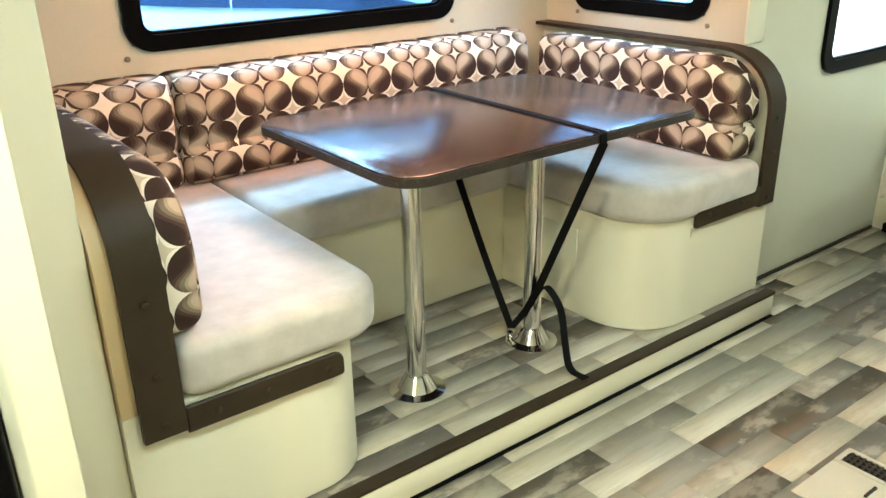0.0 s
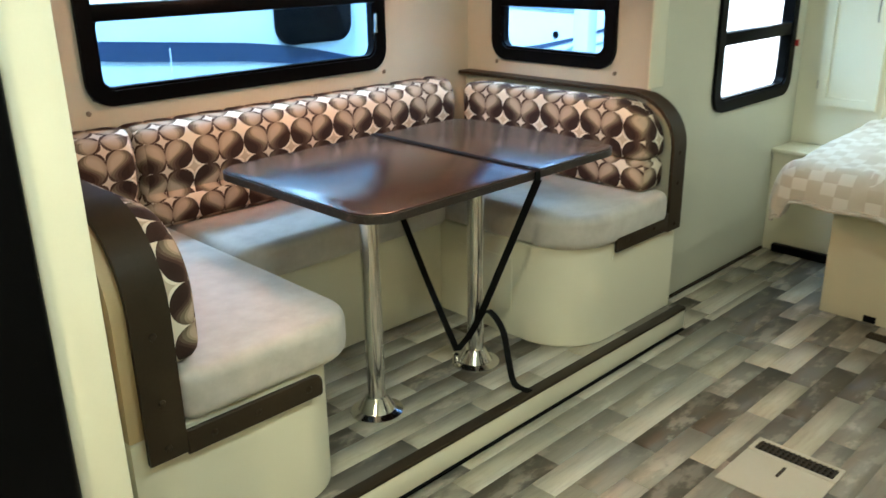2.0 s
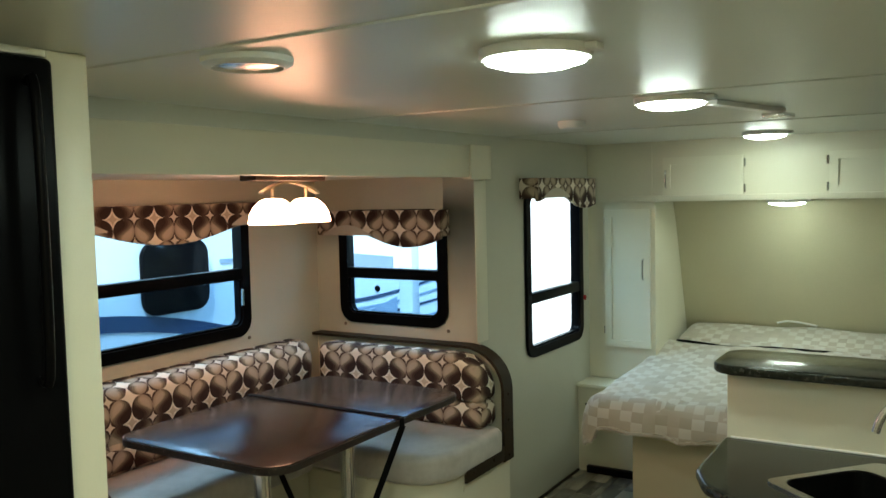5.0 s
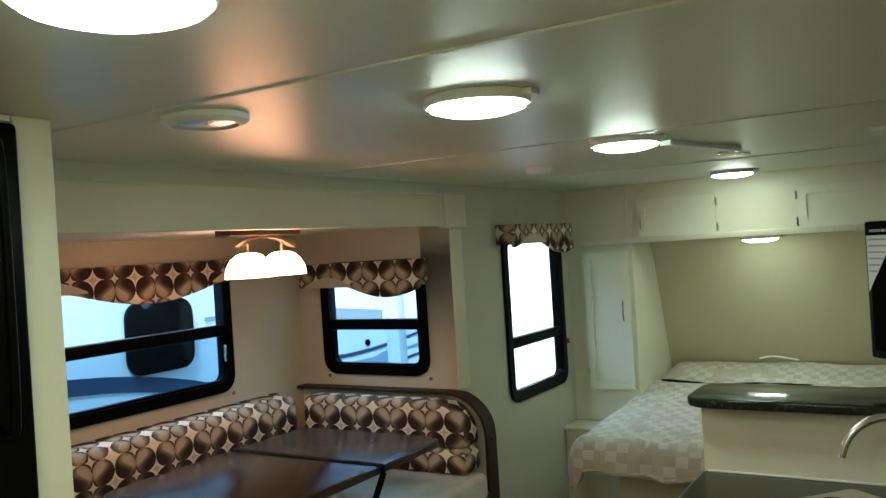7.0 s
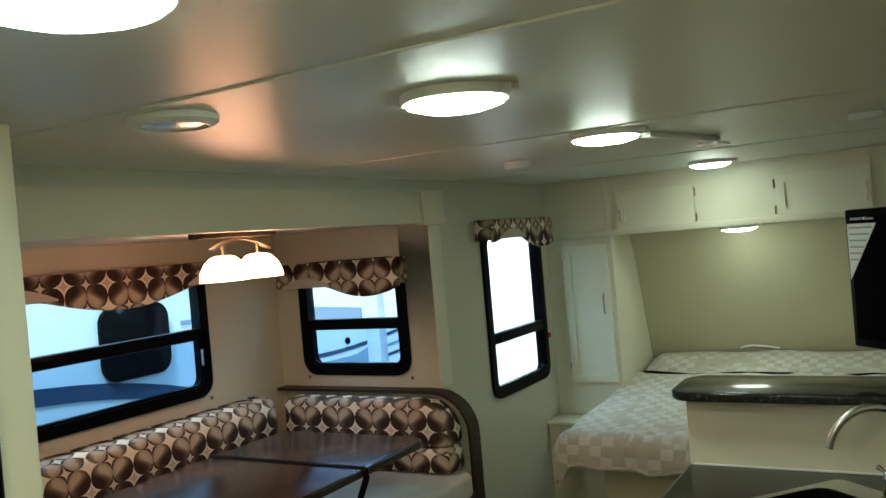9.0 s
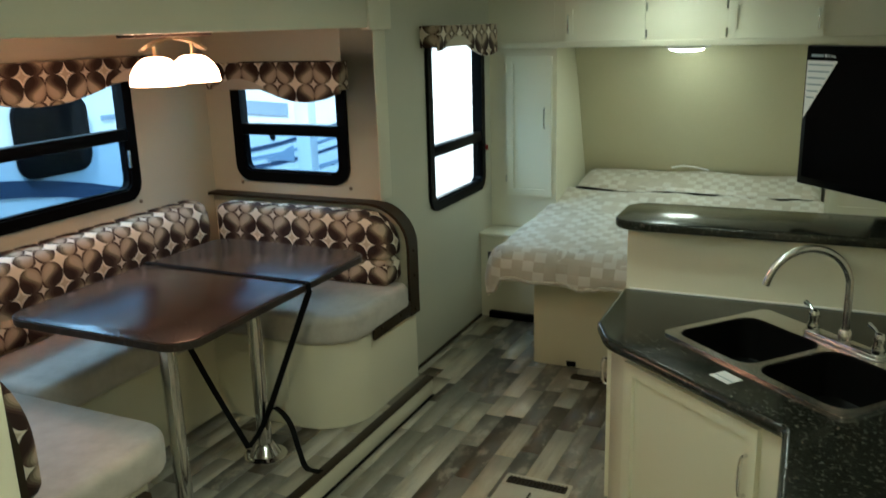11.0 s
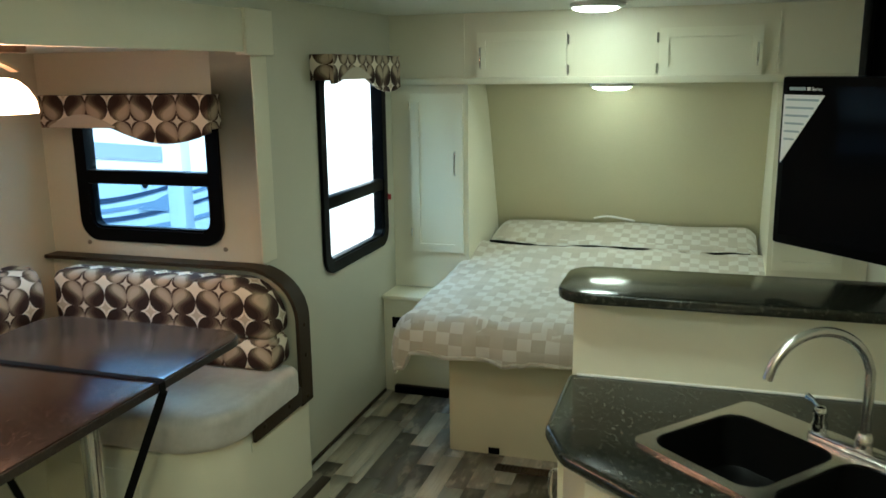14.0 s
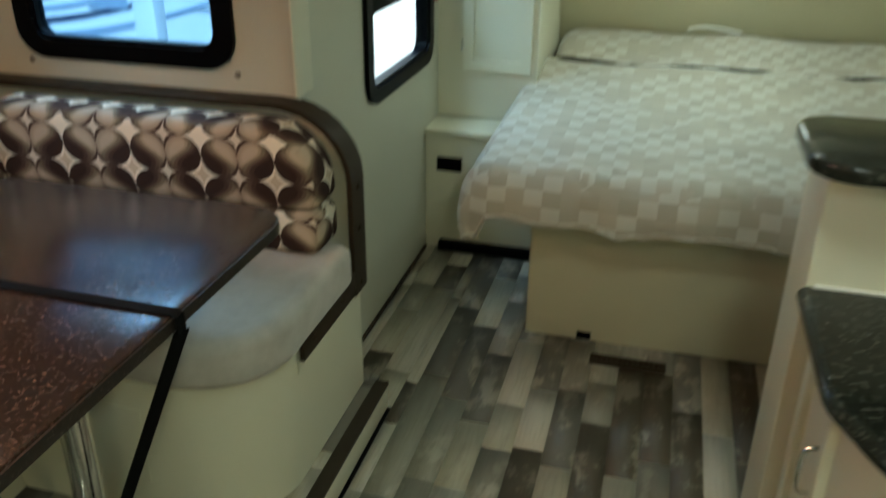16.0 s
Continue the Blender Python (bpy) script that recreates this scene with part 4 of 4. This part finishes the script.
# shadow in the gap between comforter and bolster: a wavy black strip and black box
bm = bm_new()
edge = []
for k in range(61):
    y = 0.40 + 1.36 * k / 60
    edge.append((y, 0.738 + 0.014 * noise.noise((y * 4.0, 2.0, 0.5)) + 0.006 * noise.noise((y * 13.0, 5.0, 0.5))))
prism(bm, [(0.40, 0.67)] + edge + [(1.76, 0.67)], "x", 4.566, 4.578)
part("mattress_edge", bm, WEBBING, bed, "black strip for the shadow gap between the covers")
part("head_box", box(bm_new(), (4.53, 0.37, 0.4685), (4.96, 1.78, 0.66)), WEBBING, bed, "head box blackened for the shadow in the gap")
single("gas_strut", tube(bm_new(), smooth_path([(4.84, 1.225, 0.842), (4.84, 1.16, 0.856), (4.84, 1.08, 0.85), (4.84, 1.0, 0.836)], 5), 0.006, 8), WHITE, "thin white bent rod on the head of the bed", "rod")

# kitchen peninsula
pen = thing("bar_partition", (2.6, 0.5, 0), "cream half wall carrying a dark bar top", "partition")
part("wall_panel", box(bm_new(), (2.54, YR, 0.0), (2.75, 0.99, 1.0175), 0.004), CABINET, pen)
part("bar_top", prism(bm_new(), rounded([(2.455, YR), (2.80, YR), (2.80, 1.035), (2.455, 1.035)], [0, 0, 0.09, 0.09], 8), "z", 1.018, 1.052, 0.009, 3), COUNTER, pen, "glossy black speckled bar top")

ctop = rounded([(2.538, YR), (2.538, 0.985), (2.16, 0.985), (2.02, 0.925), (1.59, 0.375), (0.75, 0.36), (0.75, YR)], [0, 0.0, 0.12, 0.10, 0.05, 0, 0], 6)
UA = Vector((-0.656, -0.755))
UB = Vector((0.755, -0.656))
SINK0 = Vector((2.12, 0.785))


def sink_at(a, b):
    p = SINK0 + UA * a + UB * b
    return (p.x, p.y)


kc = thing("kitchen_cabinet", (1.9, 0.3, 0), "cream kitchen base cabinet with a framed door under the sink", "cabinet")
body = [(2.537, YR), (2.537, 0.955), (2.18, 0.955), (2.055, 0.895), (1.625, 0.345), (0.78, 0.335), (0.78, YR)]
bm = bm_new()
n_b = len(body)
lowv = [bm.verts.new((*p, 0.06)) for p in body]
topv = [bm.verts.new((*p, 0.738)) for p in body]
for k in range(n_b):
    bm.faces.new((lowv[k], lowv[(k + 1) % n_b], topv[(k + 1) % n_b], topv[k]))
bmesh.ops.recalc_face_normals(bm, faces=bm.faces)
part("carcass", bm, CABINET, kc)
toe = [(2.44, YR), (2.44, 0.90), (2.19, 0.90), (2.09, 0.85), (1.66, 0.29), (0.82, 0.28), (0.82, YR)]
part("toe_kick", prism(bm_new(), toe, "z", 0.0, 0.0598), BROWN, kc)

# door on the slanted face
FA, FB = Vector((2.055, 0.895)), Vector((1.625, 0.345))
fd = (FB - FA).normalized()
fn = Vector((fd.y, -fd.x))
if fn.dot(Vector((-1, 1))) < 0:
    fn = -fn
slant = Matrix(((fd.x, fn.x, 0, FA.x), (fd.y, fn.y, 0, FA.y), (0, 0, 1, 0), (0, 0, 0, 1)))


def on_slant(bm):
    bmesh.ops.transform(bm, matrix=slant, verts=bm.verts)
    bmesh.ops.recalc_face_normals(bm, faces=bm.faces)
    return bm


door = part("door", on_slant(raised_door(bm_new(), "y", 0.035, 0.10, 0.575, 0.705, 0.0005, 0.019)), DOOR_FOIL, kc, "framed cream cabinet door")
part("handle", on_slant(bar_handle("y", 0.545, 0.50, 0.62, 0.0195, 0.026)), CHROME, door, "chrome pull")
part("stile", on_slant(box(bm_new(), (0.59, 0.0005, 0.075), (0.68, 0.012, 0.73), 0.003)), CABINET, kc)
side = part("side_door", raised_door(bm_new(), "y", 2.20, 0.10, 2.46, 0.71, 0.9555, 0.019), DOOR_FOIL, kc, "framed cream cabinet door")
part("handle", bar_handle("y", 2.23, 0.52, 0.62, 0.9745, 0.024), CHROME, side, "chrome pull")

# worktop with the sink cut-out
wt = thing("worktop", (1.9, 0.3, 0.74), "dark granite-look laminate worktop", "worktop")
SW, SD = 0.70, 0.44


def cut(m):
    return [sink_at(a, b) for a, b in rrect(m, m, SW - m, SD - m, 0.03, 4)]


def slab(outer, inner, z0, z1):
    """A flat slab with one opening."""
    from mathutils.geometry import tessellate_polygon
    bm = bm_new()
    pts = [Vector((*p, 0)) for p in outer] + [Vector((*p, 0)) for p in inner]
    tris = tessellate_polygon([[Vector((*p, 0)) for p in outer], [Vector((*p, 0)) for p in inner]])
    lows = [bm.verts.new((p.x, p.y, z0)) for p in pts]
    tops = [bm.verts.new((p.x, p.y, z1)) for p in pts]
    for t in tris:
        bm.faces.new([tops[i] for i in t])
        bm.faces.new([lows[i] for i in reversed(t)])
    no = len(outer)
    for base, count in ((0, no), (no, len(inner))):
        for k in range(count):
            a, b = base + k, base + (k + 1) % count
            bm.faces.new((lows[a], lows[b], tops[b], tops[a]))
    bmesh.ops.recalc_face_normals(bm, faces=bm.faces)
    return bm


part("slab", slab(ctop, cut(0.02), 0.7385, 0.776), COUNTER, wt, smooth=30)
part("front_edge", tube(bm_new(), [(x, y, 0.757) for x, y in ctop[1:-1]], 0.0185, 10), COUNTER, wt)

sink = thing("kitchen_sink", (*sink_at(SW / 2, SD / 2), 0.70), "double sink with black bowls and a steel rim", "sink")


def local(poly):
    return [sink_at(a, b) for a, b in poly]


b1 = rrect(0.028, 0.03, 0.338, 0.345, 0.055, 5)
b2 = rrect(0.362, 0.03, 0.672, 0.345, 0.055, 5)


def rim_mesh():
    from mathutils.geometry import tessellate_polygon
    loops = [local(rrect(0, 0, SW, SD, 0.03, 5)), local(b1), local(b2)]
    bm = bm_new()
    vs = [[bm.verts.new((*p, 0.7835)) for p in lp] for lp in loops]
    flat = [v for lp in vs for v in lp]
    for t in tessellate_polygon([[Vector((*p, 0)) for p in lp] for lp in loops]):
        bm.faces.new([flat[i] for i in t])
    for lp, dz in zip(vs, (-0.0068, -0.012, -0.012)):
        n = len(lp)
        lo = [bm.verts.new((v.co.x, v.co.y, v.co.z + dz)) for v in lp]
        for k in range(n):
            bm.faces.new((lp[k], lp[(k + 1) % n], lo[(k + 1) % n], lo[k]))
    bmesh.ops.recalc_face_normals(bm, faces=bm.faces)
    return bm


part("rim", rim_mesh(), STEEL, sink, "brushed steel rim", smooth=30)
for bb in (b1, b2):
    bm = bm_new()
    ca = sum(p[0] for p in bb) / len(bb), sum(p[1] for p in bb) / len(bb)
    rings = []
    for s, z in ((0.995, 0.778), (0.985, 0.70), (0.95, 0.645), (0.85, 0.632)):
        rings.append([bm.verts.new((*sink_at(ca[0] + (a - ca[0]) * s, ca[1] + (b - ca[1]) * s), z)) for a, b in bb])
    m_b = len(bb)
    for p, q in zip(rings, rings[1:]):
        for k in range(m_b):
            bm.faces.new((p[k], p[(k + 1) % m_b], q[(k + 1) % m_b], q[k]))
    bm.faces.new(rings[-1])
    bowl = part("bowl", bm, SINK_BLACK, sink, "matt black bowl")
    part("drain", lathe(bm_new(), [(0.035, 0.633), (0.035, 0.637), (0.022, 0.637), (0.02, 0.634)], (*sink_at(*ca), 0), 20), BLACK, bowl)

fau = thing("kitchen_faucet", (*sink_at(0.35, 0.39), 0.784), "brushed steel gooseneck faucet with two lever handles", "faucet")
fb = [(*sink_at(a, 0.39), 0.0) for a in (0.22, 0.48)]
part("base_plate", prism(bm_new(), local(rrect(0.22, 0.365, 0.50, 0.415, 0.022, 5)), "z", 0.784, 0.800, 0.004, 2), STEEL, fau)
sx, sy = sink_at(0.36, 0.39)
tx, ty = sink_at(0.24, 0.18)
arc = [(sx, sy, 0.80), (sx, sy, 0.965)]
for k in range(1, 12):
    f = k / 11
    a = math.pi * f * 0.93
    c = (1 - math.cos(a)) / 2
    arc.append((sx + (tx - sx) * c, sy + (ty - sy) * c, 0.965 + 0.13 * math.sin(a) - 0.02 * f))
part("spout", tube(bm_new(), smooth_path(arc, 4), 0.0115, 14), STEEL, fau, "arched brushed steel spout")
part("collar", lathe(bm_new(), [(0.02, 0.80), (0.02, 0.825), (0.015, 0.835), (0.0118, 0.835)], (sx, sy, 0), 20), STEEL, fau)
for a in (0.245, 0.475):
    hx, hy = sink_at(a, 0.39)
    hd = part("handle", lathe(bm_new(), [(0.019, 0.80), (0.020, 0.815), (0.014, 0.83), (0.017, 0.845), (0.012, 0.86), (0.003, 0.863)], (hx, hy, 0), 18), CHROME, fau, "chrome lever handle")
    ex, ey = sink_at(a - 0.045, 0.40)
    part("lever", tube(bm_new(), [(hx, hy, 0.852), ((hx + ex) / 2, (hy + ey) / 2, 0.868), (ex, ey, 0.872)], [0.006, 0.005, 0.008], 8), CHROME, hd)
card = thing("price_card", (*sink_at(0.36, -0.065), 0.777), "small white printed card on the worktop", "card")
part("sheet", prism(bm_new(), local([(0.325, -0.092), (0.398, -0.092), (0.398, -0.036), (0.325, -0.036)]), "z", 0.7762, 0.7772), PAPER, card)
for b in (-0.075,):
    part("printed_line", prism(bm_new(), local([(0.328, b), (0.395, b), (0.395, b + 0.005), (0.328, b + 0.005)]), "z", 0.77725, 0.7775), GREY_INK, card)

# highlights at the worktop's joint with the half wall, drawn as a white bead
single("highlight_bead", tube(bm_new(), [(2.535, YR + 0.01, 0.779), (2.535, 0.975, 0.779)], 0.0045, 8), WHITE, "white bead for the glossy highlights along the worktop edge", "sealant")
part("socket_plate", box(bm_new(), (3.492, 1.445, 0.006), (3.4995, 1.495, 0.035), 0.002), BLACK, bed, "small black floor socket")

# television on a swing mount
TV0 = Vector((2.768, 0.444))
td = Vector((-0.72, -0.69)).normalized()
tn = Vector((td.y, -td.x))
if tn.dot(Vector((-1, 1))) < 0:
    tn = -tn
tvm = Matrix(((td.x, tn.x, 0, TV0.x), (td.y, tn.y, 0, TV0.y), (0, 0, 1, -0.014), (0, 0, 0, 1)))


def on_tv(bm):
    bmesh.ops.transform(bm, matrix=tvm, verts=bm.verts)
    bmesh.ops.recalc_face_normals(bm, faces=bm.faces)
    return bm


tv = thing("television", (2.5, 0.2, 1.16), "black flat television with a triangular paper sticker", "television")
part("housing", on_tv(box(bm_new(), (0, -0.05, 1.176), (0.66, 0.0, 1.655), 0.008, 2)), BLACK, tv)
part("screen", on_tv(box(bm_new(), (0.025, 0.0005, 1.205), (0.635, 0.0025, 1.63))), SCREEN, tv, "glossy dark screen")
part("sticker", on_tv(prism(bm_new(), [(0.014, 1.605), (0.15, 1.605), (0.014, 1.41)], "y", 0.0030, 0.0040)), PAPER, tv, "pale triangular paper sticker")
for k, w in enumerate((0.11, 0.095, 0.08, 0.066, 0.052, 0.036)):
    part("printed_line", on_tv(box(bm_new(), (0.022, 0.0042, 1.588 - k * 0.022), (0.022 + w, 0.0048, 1.594 - k * 0.022))), GREY_INK, tv)
part("logo_bar", on_tv(box(bm_new(), (0.03, 0.0030, 1.617), (0.085, 0.0036, 1.626))), GREY_INK, tv)


def lettering(words, size):
    """Raised letters as a mesh, in the x-z plane."""
    font = bpy.data.curves.new("letters", "FONT")
    font.body, font.size, font.extrude = words, size, 0.0003
    ob = bpy.data.objects.new("letters", font)
    bm = bm_new()
    me = bpy.data.meshes.new_from_object(ob)
    bm.from_mesh(me)
    bpy.data.objects.remove(ob)
    bpy.data.meshes.remove(me)
    bmesh.ops.transform(bm, matrix=Matrix.Rotation(radians(90), 4, "X"), verts=bm.verts)
    return bm


bm = lettering("Series", 0.014)
bmesh.ops.transform(bm, matrix=Matrix.Translation((0.105, 0.0034, 1.6165)), verts=bm.verts)
part("word_series", on_tv(bm), PAPER, tv, "small white printed word")
part("number_bar", on_tv(box(bm_new(), (0.09, 0.0030, 1.617), (0.101, 0.0036, 1.626))), PAPER, tv)
mid = TV0 + td * 0.35 - tn * 0.065
part("mount_arm", tube(bm_new(), [(mid.x, mid.y, 1.46), (mid.x + 0.06, mid.y - 0.02, 1.46), (2.66, YR + 0.02, 1.46), (2.66, YR + 0.001, 1.46)], 0.016, 10), BLACK, tv, "black swing mount")
part("mount_plate", on_tv(box(bm_new(), (0.24, -0.0545, 1.36), (0.46, -0.0505, 1.60))), BLACK, tv)


# dark privacy curtain gathered at the side wall
curtain = thing("privacy_curtain", (3.68, 0.0, 0.6), "black privacy curtain gathered flat against the side wall", "curtain")
fold = []
for k in range(41):
    u = k / 40
    fold.append((3.66 + 0.035 * math.sin(u * 19.0), YR + 0.004 + 0.198 * u))
bm = bm_new()
prism(bm, fold + [(x + 0.012, y) for x, y in fold[::-1]], "z", 1.10, CEIL - 0.031)
part("cloth", bm, WEBBING, curtain)
part("rail", box(bm_new(), (3.655, YR + 0.001, CEIL - 0.03), (3.705, 0.112, CEIL - 0.0005), 0.004), BLACK, curtain, "black ceiling rail")

# floor registers
def make_register(x, y, lx, ly, label, rim):
    g = thing("floor_register", (x, y, 0), label, "vent", group="floor registers")
    part("frame", ring(bm_new(), rrect(x - lx / 2, y - ly / 2, x + lx / 2, y + ly / 2, 0.006, 2), rrect(x - lx / 2 + 0.014, y - ly / 2 + 0.014, x + lx / 2 - 0.014, y + ly / 2 - 0.014, 0.003, 2), "z", 0.0005, 0.006, 0.001), rim, g)
    part("well", box(bm_new(), (x - lx / 2 + 0.012, y - ly / 2 + 0.012, 0.0006), (x + lx / 2 - 0.012, y + ly / 2 - 0.012, 0.0016)), BLACK, g)
    count = int((ly - 0.028) / 0.016)
    for k in range(count):
        yy = y - ly / 2 + 0.014 + (ly - 0.028) * (k + 0.5) / count
        part("slat", box(bm_new(), (x - lx / 2 + 0.013, yy - 0.003, 0.002), (x + lx / 2 - 0.013, yy + 0.003, 0.0055)), BROWN, g)
    for k in range(2):
        xx = x - lx / 2 + 0.014 + (lx - 0.028) * (k + 1) / 3
        part("cross_bar", box(bm_new(), (xx - 0.003, y - ly / 2 + 0.013, 0.0022), (xx + 0.003, y + ly / 2 - 0.013, 0.0052)), BROWN, g)
    return g


vent = make_register(2.335, 1.27, 0.085, 0.27, "floor register with a cream plate and brown slats", REGISTER)
part("face_plate", box(bm_new(), (2.085, 1.135, 0.0005), (2.292, 1.405, 0.005), 0.0015, 1), REGISTER, vent, "cream enamelled plate")
part("damper_lever", box(bm_new(), (2.205, 1.268, 0.0052), (2.262, 1.276, 0.011), 0.001, 1), BROWN, vent)
make_register(3.385, 1.31, 0.06, 0.25, "dark slatted floor register in front of the bed", BROWN)

# outside: neighbouring trailers on a concrete yard
single("ground", box(bm_new(), (-60, -60, -0.75), (70, 70, -0.70)), CONCRETE, "pale concrete yard", "ground", kind="structure")
nb = thing("travel_trailer", (2.5, 5.1, -0.7), "white neighbouring travel trailer with navy swoosh stripes", "trailer")
NY = 3.92
part("body", box(bm_new(), (-2.0, NY, -0.25), (3.80, NY + 2.4, 2.7), 0.08, 3), RV_WHITE, nb)


def swoosh():
    """A band that sinks and thickens towards the front."""
    up, dn = [], []
    for k in range(31):
        x = -1.9 + 5.6 * k / 30
        top = 1.136 - 0.09 * (x - 1.7) - 0.13 * max(0, x - 2.1) ** 2
        up.append((x, top))
        dn.append((x, top - 0.085 * min(1.0, (x + 2.0) / 3.7)))
    return up + dn[::-1]


part("navy_stripe", prism(bm_new(), swoosh(), "y", NY - 0.006, NY - 0.001), RV_NAVY, nb)
part("grey_stripe", prism(bm_new(), [(2.9, 1.30), (3.7, 1.277), (3.7, 1.307), (2.9, 1.325)], "y", NY - 0.006, NY - 0.001), RV_GREY, nb)
part("side_window", prism(bm_new(), rrect(2.345, 1.06, 2.795, 1.455, 0.09, 6), "y", NY - 0.03, NY - 0.001, 0.006, 2), SCREEN, nb, "dark tinted rounded window")
part("side_window", prism(bm_new(), rrect(1.42, 1.50, 1.90, 1.95, 0.09, 6), "y", NY - 0.03, NY - 0.001, 0.006, 2), SCREEN, nb, "dark tinted rounded window")
part("panel_seam", box(bm_new(), (1.80, NY - 0.008, 0.80), (1.806, NY - 0.0065, 1.10)), RV_WHITE, nb)
for wx in (0.4, 1.3):
    part("wheel", lathe(bm_new(), [(0.33, 0.0), (0.35, 0.05), (0.35, 0.18), (0.33, 0.22), (0.18, 0.225), (0.16, 0.2)], (wx, NY + 0.05, -0.35), 24, "y"), BLACK, nb)

nb2 = thing("motorhome", (7.5, 7.2, -0.7), "white motorhome with blue-grey streaks parked beyond", "trailer")
part("body", box(bm_new(), (6.3, 4.3, -0.3), (7.7, 10.5, 2.4), 0.25, 5), RV_WHITE, nb2)


def streak(y0, z0, rise, thick):
    """A tapering painted sweep that climbs towards the near end."""
    up, dn = [], []
    for k in range(21):
        u = k / 20
        y = y0 - 1.9 * u
        z = z0 + rise * u ** 1.7
        up.append((y, z + thick * (1 - 0.7 * u)))
        dn.append((y, z))
    return up + dn[::-1]


for y0, z0, rise, thick, paint in ((6.2, 0.50, 0.47, 0.055, RV_NAVY), (6.2, 0.42, 0.43, 0.045, RV_GREY), (6.2, 0.33, 0.42, 0.055, RV_NAVY), (6.2, 0.20, 0.40, 0.08, RV_GREY)):
    part("stripe", prism(bm_new(), streak(y0, z0, rise, thick), "x", 6.292, 6.299), paint, nb2, "blue-grey painted sweep")
part("shaded_window", prism(bm_new(), [(5.10, 0.94), (6.6, 0.975), (6.6, 1.13), (5.10, 1.06)], "x", 6.285, 6.299), RV_GREY, nb2, "grey tinted window band")
# a shadow on the motorhome's side, laid on as a grey wedge
part("shadow_wedge", prism(bm_new(), [(5.06, 0.50), (5.40, 0.50), (5.06, 0.66)], "x", 6.288, 6.2915), RV_GREY, nb2, "grey wedge in place of a shadow on the side")
part("fuel_cap", lathe(bm_new(), [(0.035, 0.0), (0.03, -0.01)], (6.298, 5.304, 0.728), 14, "x"), BLACK, nb2)
single("yard_post", box(bm_new(), (4.6, 3.73, -0.7), (4.70, 3.85, 3.4), 0.01), RV_WHITE, "pale square steel post in the yard", "post")

# invented white building, sunlit so that the bedside window looks out on white
backdrop = thing("backdrop_building", (26, 10, -0.7), "long white building added as a bright backdrop for the window", "building")
part("wall", box(bm_new(), (24.0, -14.0, -0.7), (34.0, 40.0, 7.0)), BACKDROP_WHITE, backdrop)
part("roof", prism(bm_new(), [(23.6, 7.005), (29.0, 8.6), (34.4, 7.005)], "y", -14.4, 40.4), RV_GREY, backdrop)
for k in range(8):
    part("roller_door", box(bm_new(), (23.94, -10 + 6.2 * k, -0.7), (23.995, -6.5 + 6.2 * k, 3.4)), RV_WHITE, backdrop)

# floor planks
PLANK_MESH = {}


def plank_mesh(length, width):
    key = (round(length, 3), round(width, 3))
    if key not in PLANK_MESH:
        bm = bm_new()
        c = 0.0007
        low = [bm.verts.new((x, y, -0.003)) for x, y in ((0, 0), (length, 0), (length, width), (0, width))]
        top = [bm.verts.new((x, y, 0.0)) for x, y in ((c, c), (length - c, c), (length - c, width - c), (c, width - c))]
        bm.faces.new(top)
        for k in range(4):
            bm.faces.new((low[k], low[(k + 1) % 4], top[(k + 1) % 4], top[k]))
        bmesh.ops.recalc_face_normals(bm, faces=bm.faces)
        PLANK_MESH[key] = to_mesh("plank", bm, PLANK, 0)
    return PLANK_MESH[key]


def lay_planks(parent, x0, x1, y0, y1, z, seed):
    rng = random.Random(seed)
    width = 0.088
    y = y0
    lengths = (0.22, 0.30, 0.38, 0.46, 0.58)
    while y < y1 - 0.01:
        w = min(width, y1 - y)
        x = x0 - rng.random() * 0.3
        while x < x1 - 0.02:
            length = rng.choice(lengths)
            a, b = max(x, x0), min(x + length, x1)
            if b - a > 0.03:
                ob = new("plank", plank_mesh(round(b - a, 2) if a > x or b < x + length else length, w))
                ob.parent = parent
                ob.location = (a, y, z)
            x += length
        y += w


lay_planks(floor, 0.2, 4.3, 0.28, 1.993, 0.0, 3)
lay_planks(floor, 2.95, 4.3, 1.993, 2.21, 0.0, 5)
lay_planks(sfloor, 1.1, 2.6, 2.0405, 2.76, SZ, 8)
bm = bm_new()
rng = random.Random(12)
y = YR
while y < YL - 0.01:
    x = XREAR - rng.random() * 0.3
    while x < 0.2:
        length = rng.choice((0.22, 0.30, 0.38, 0.46, 0.58))
        a, b = max(x, XREAR), min(x + length, 0.198)
        if b - a > 0.03:
            box(bm, (a + 0.001, y + 0.001, -0.003), (b - 0.001, y + 0.087, 0.0))
        x += length
    y += 0.088
rest = part("plank_rest", bm, PLANK, floor)
tagged(rest, kind="stuff")
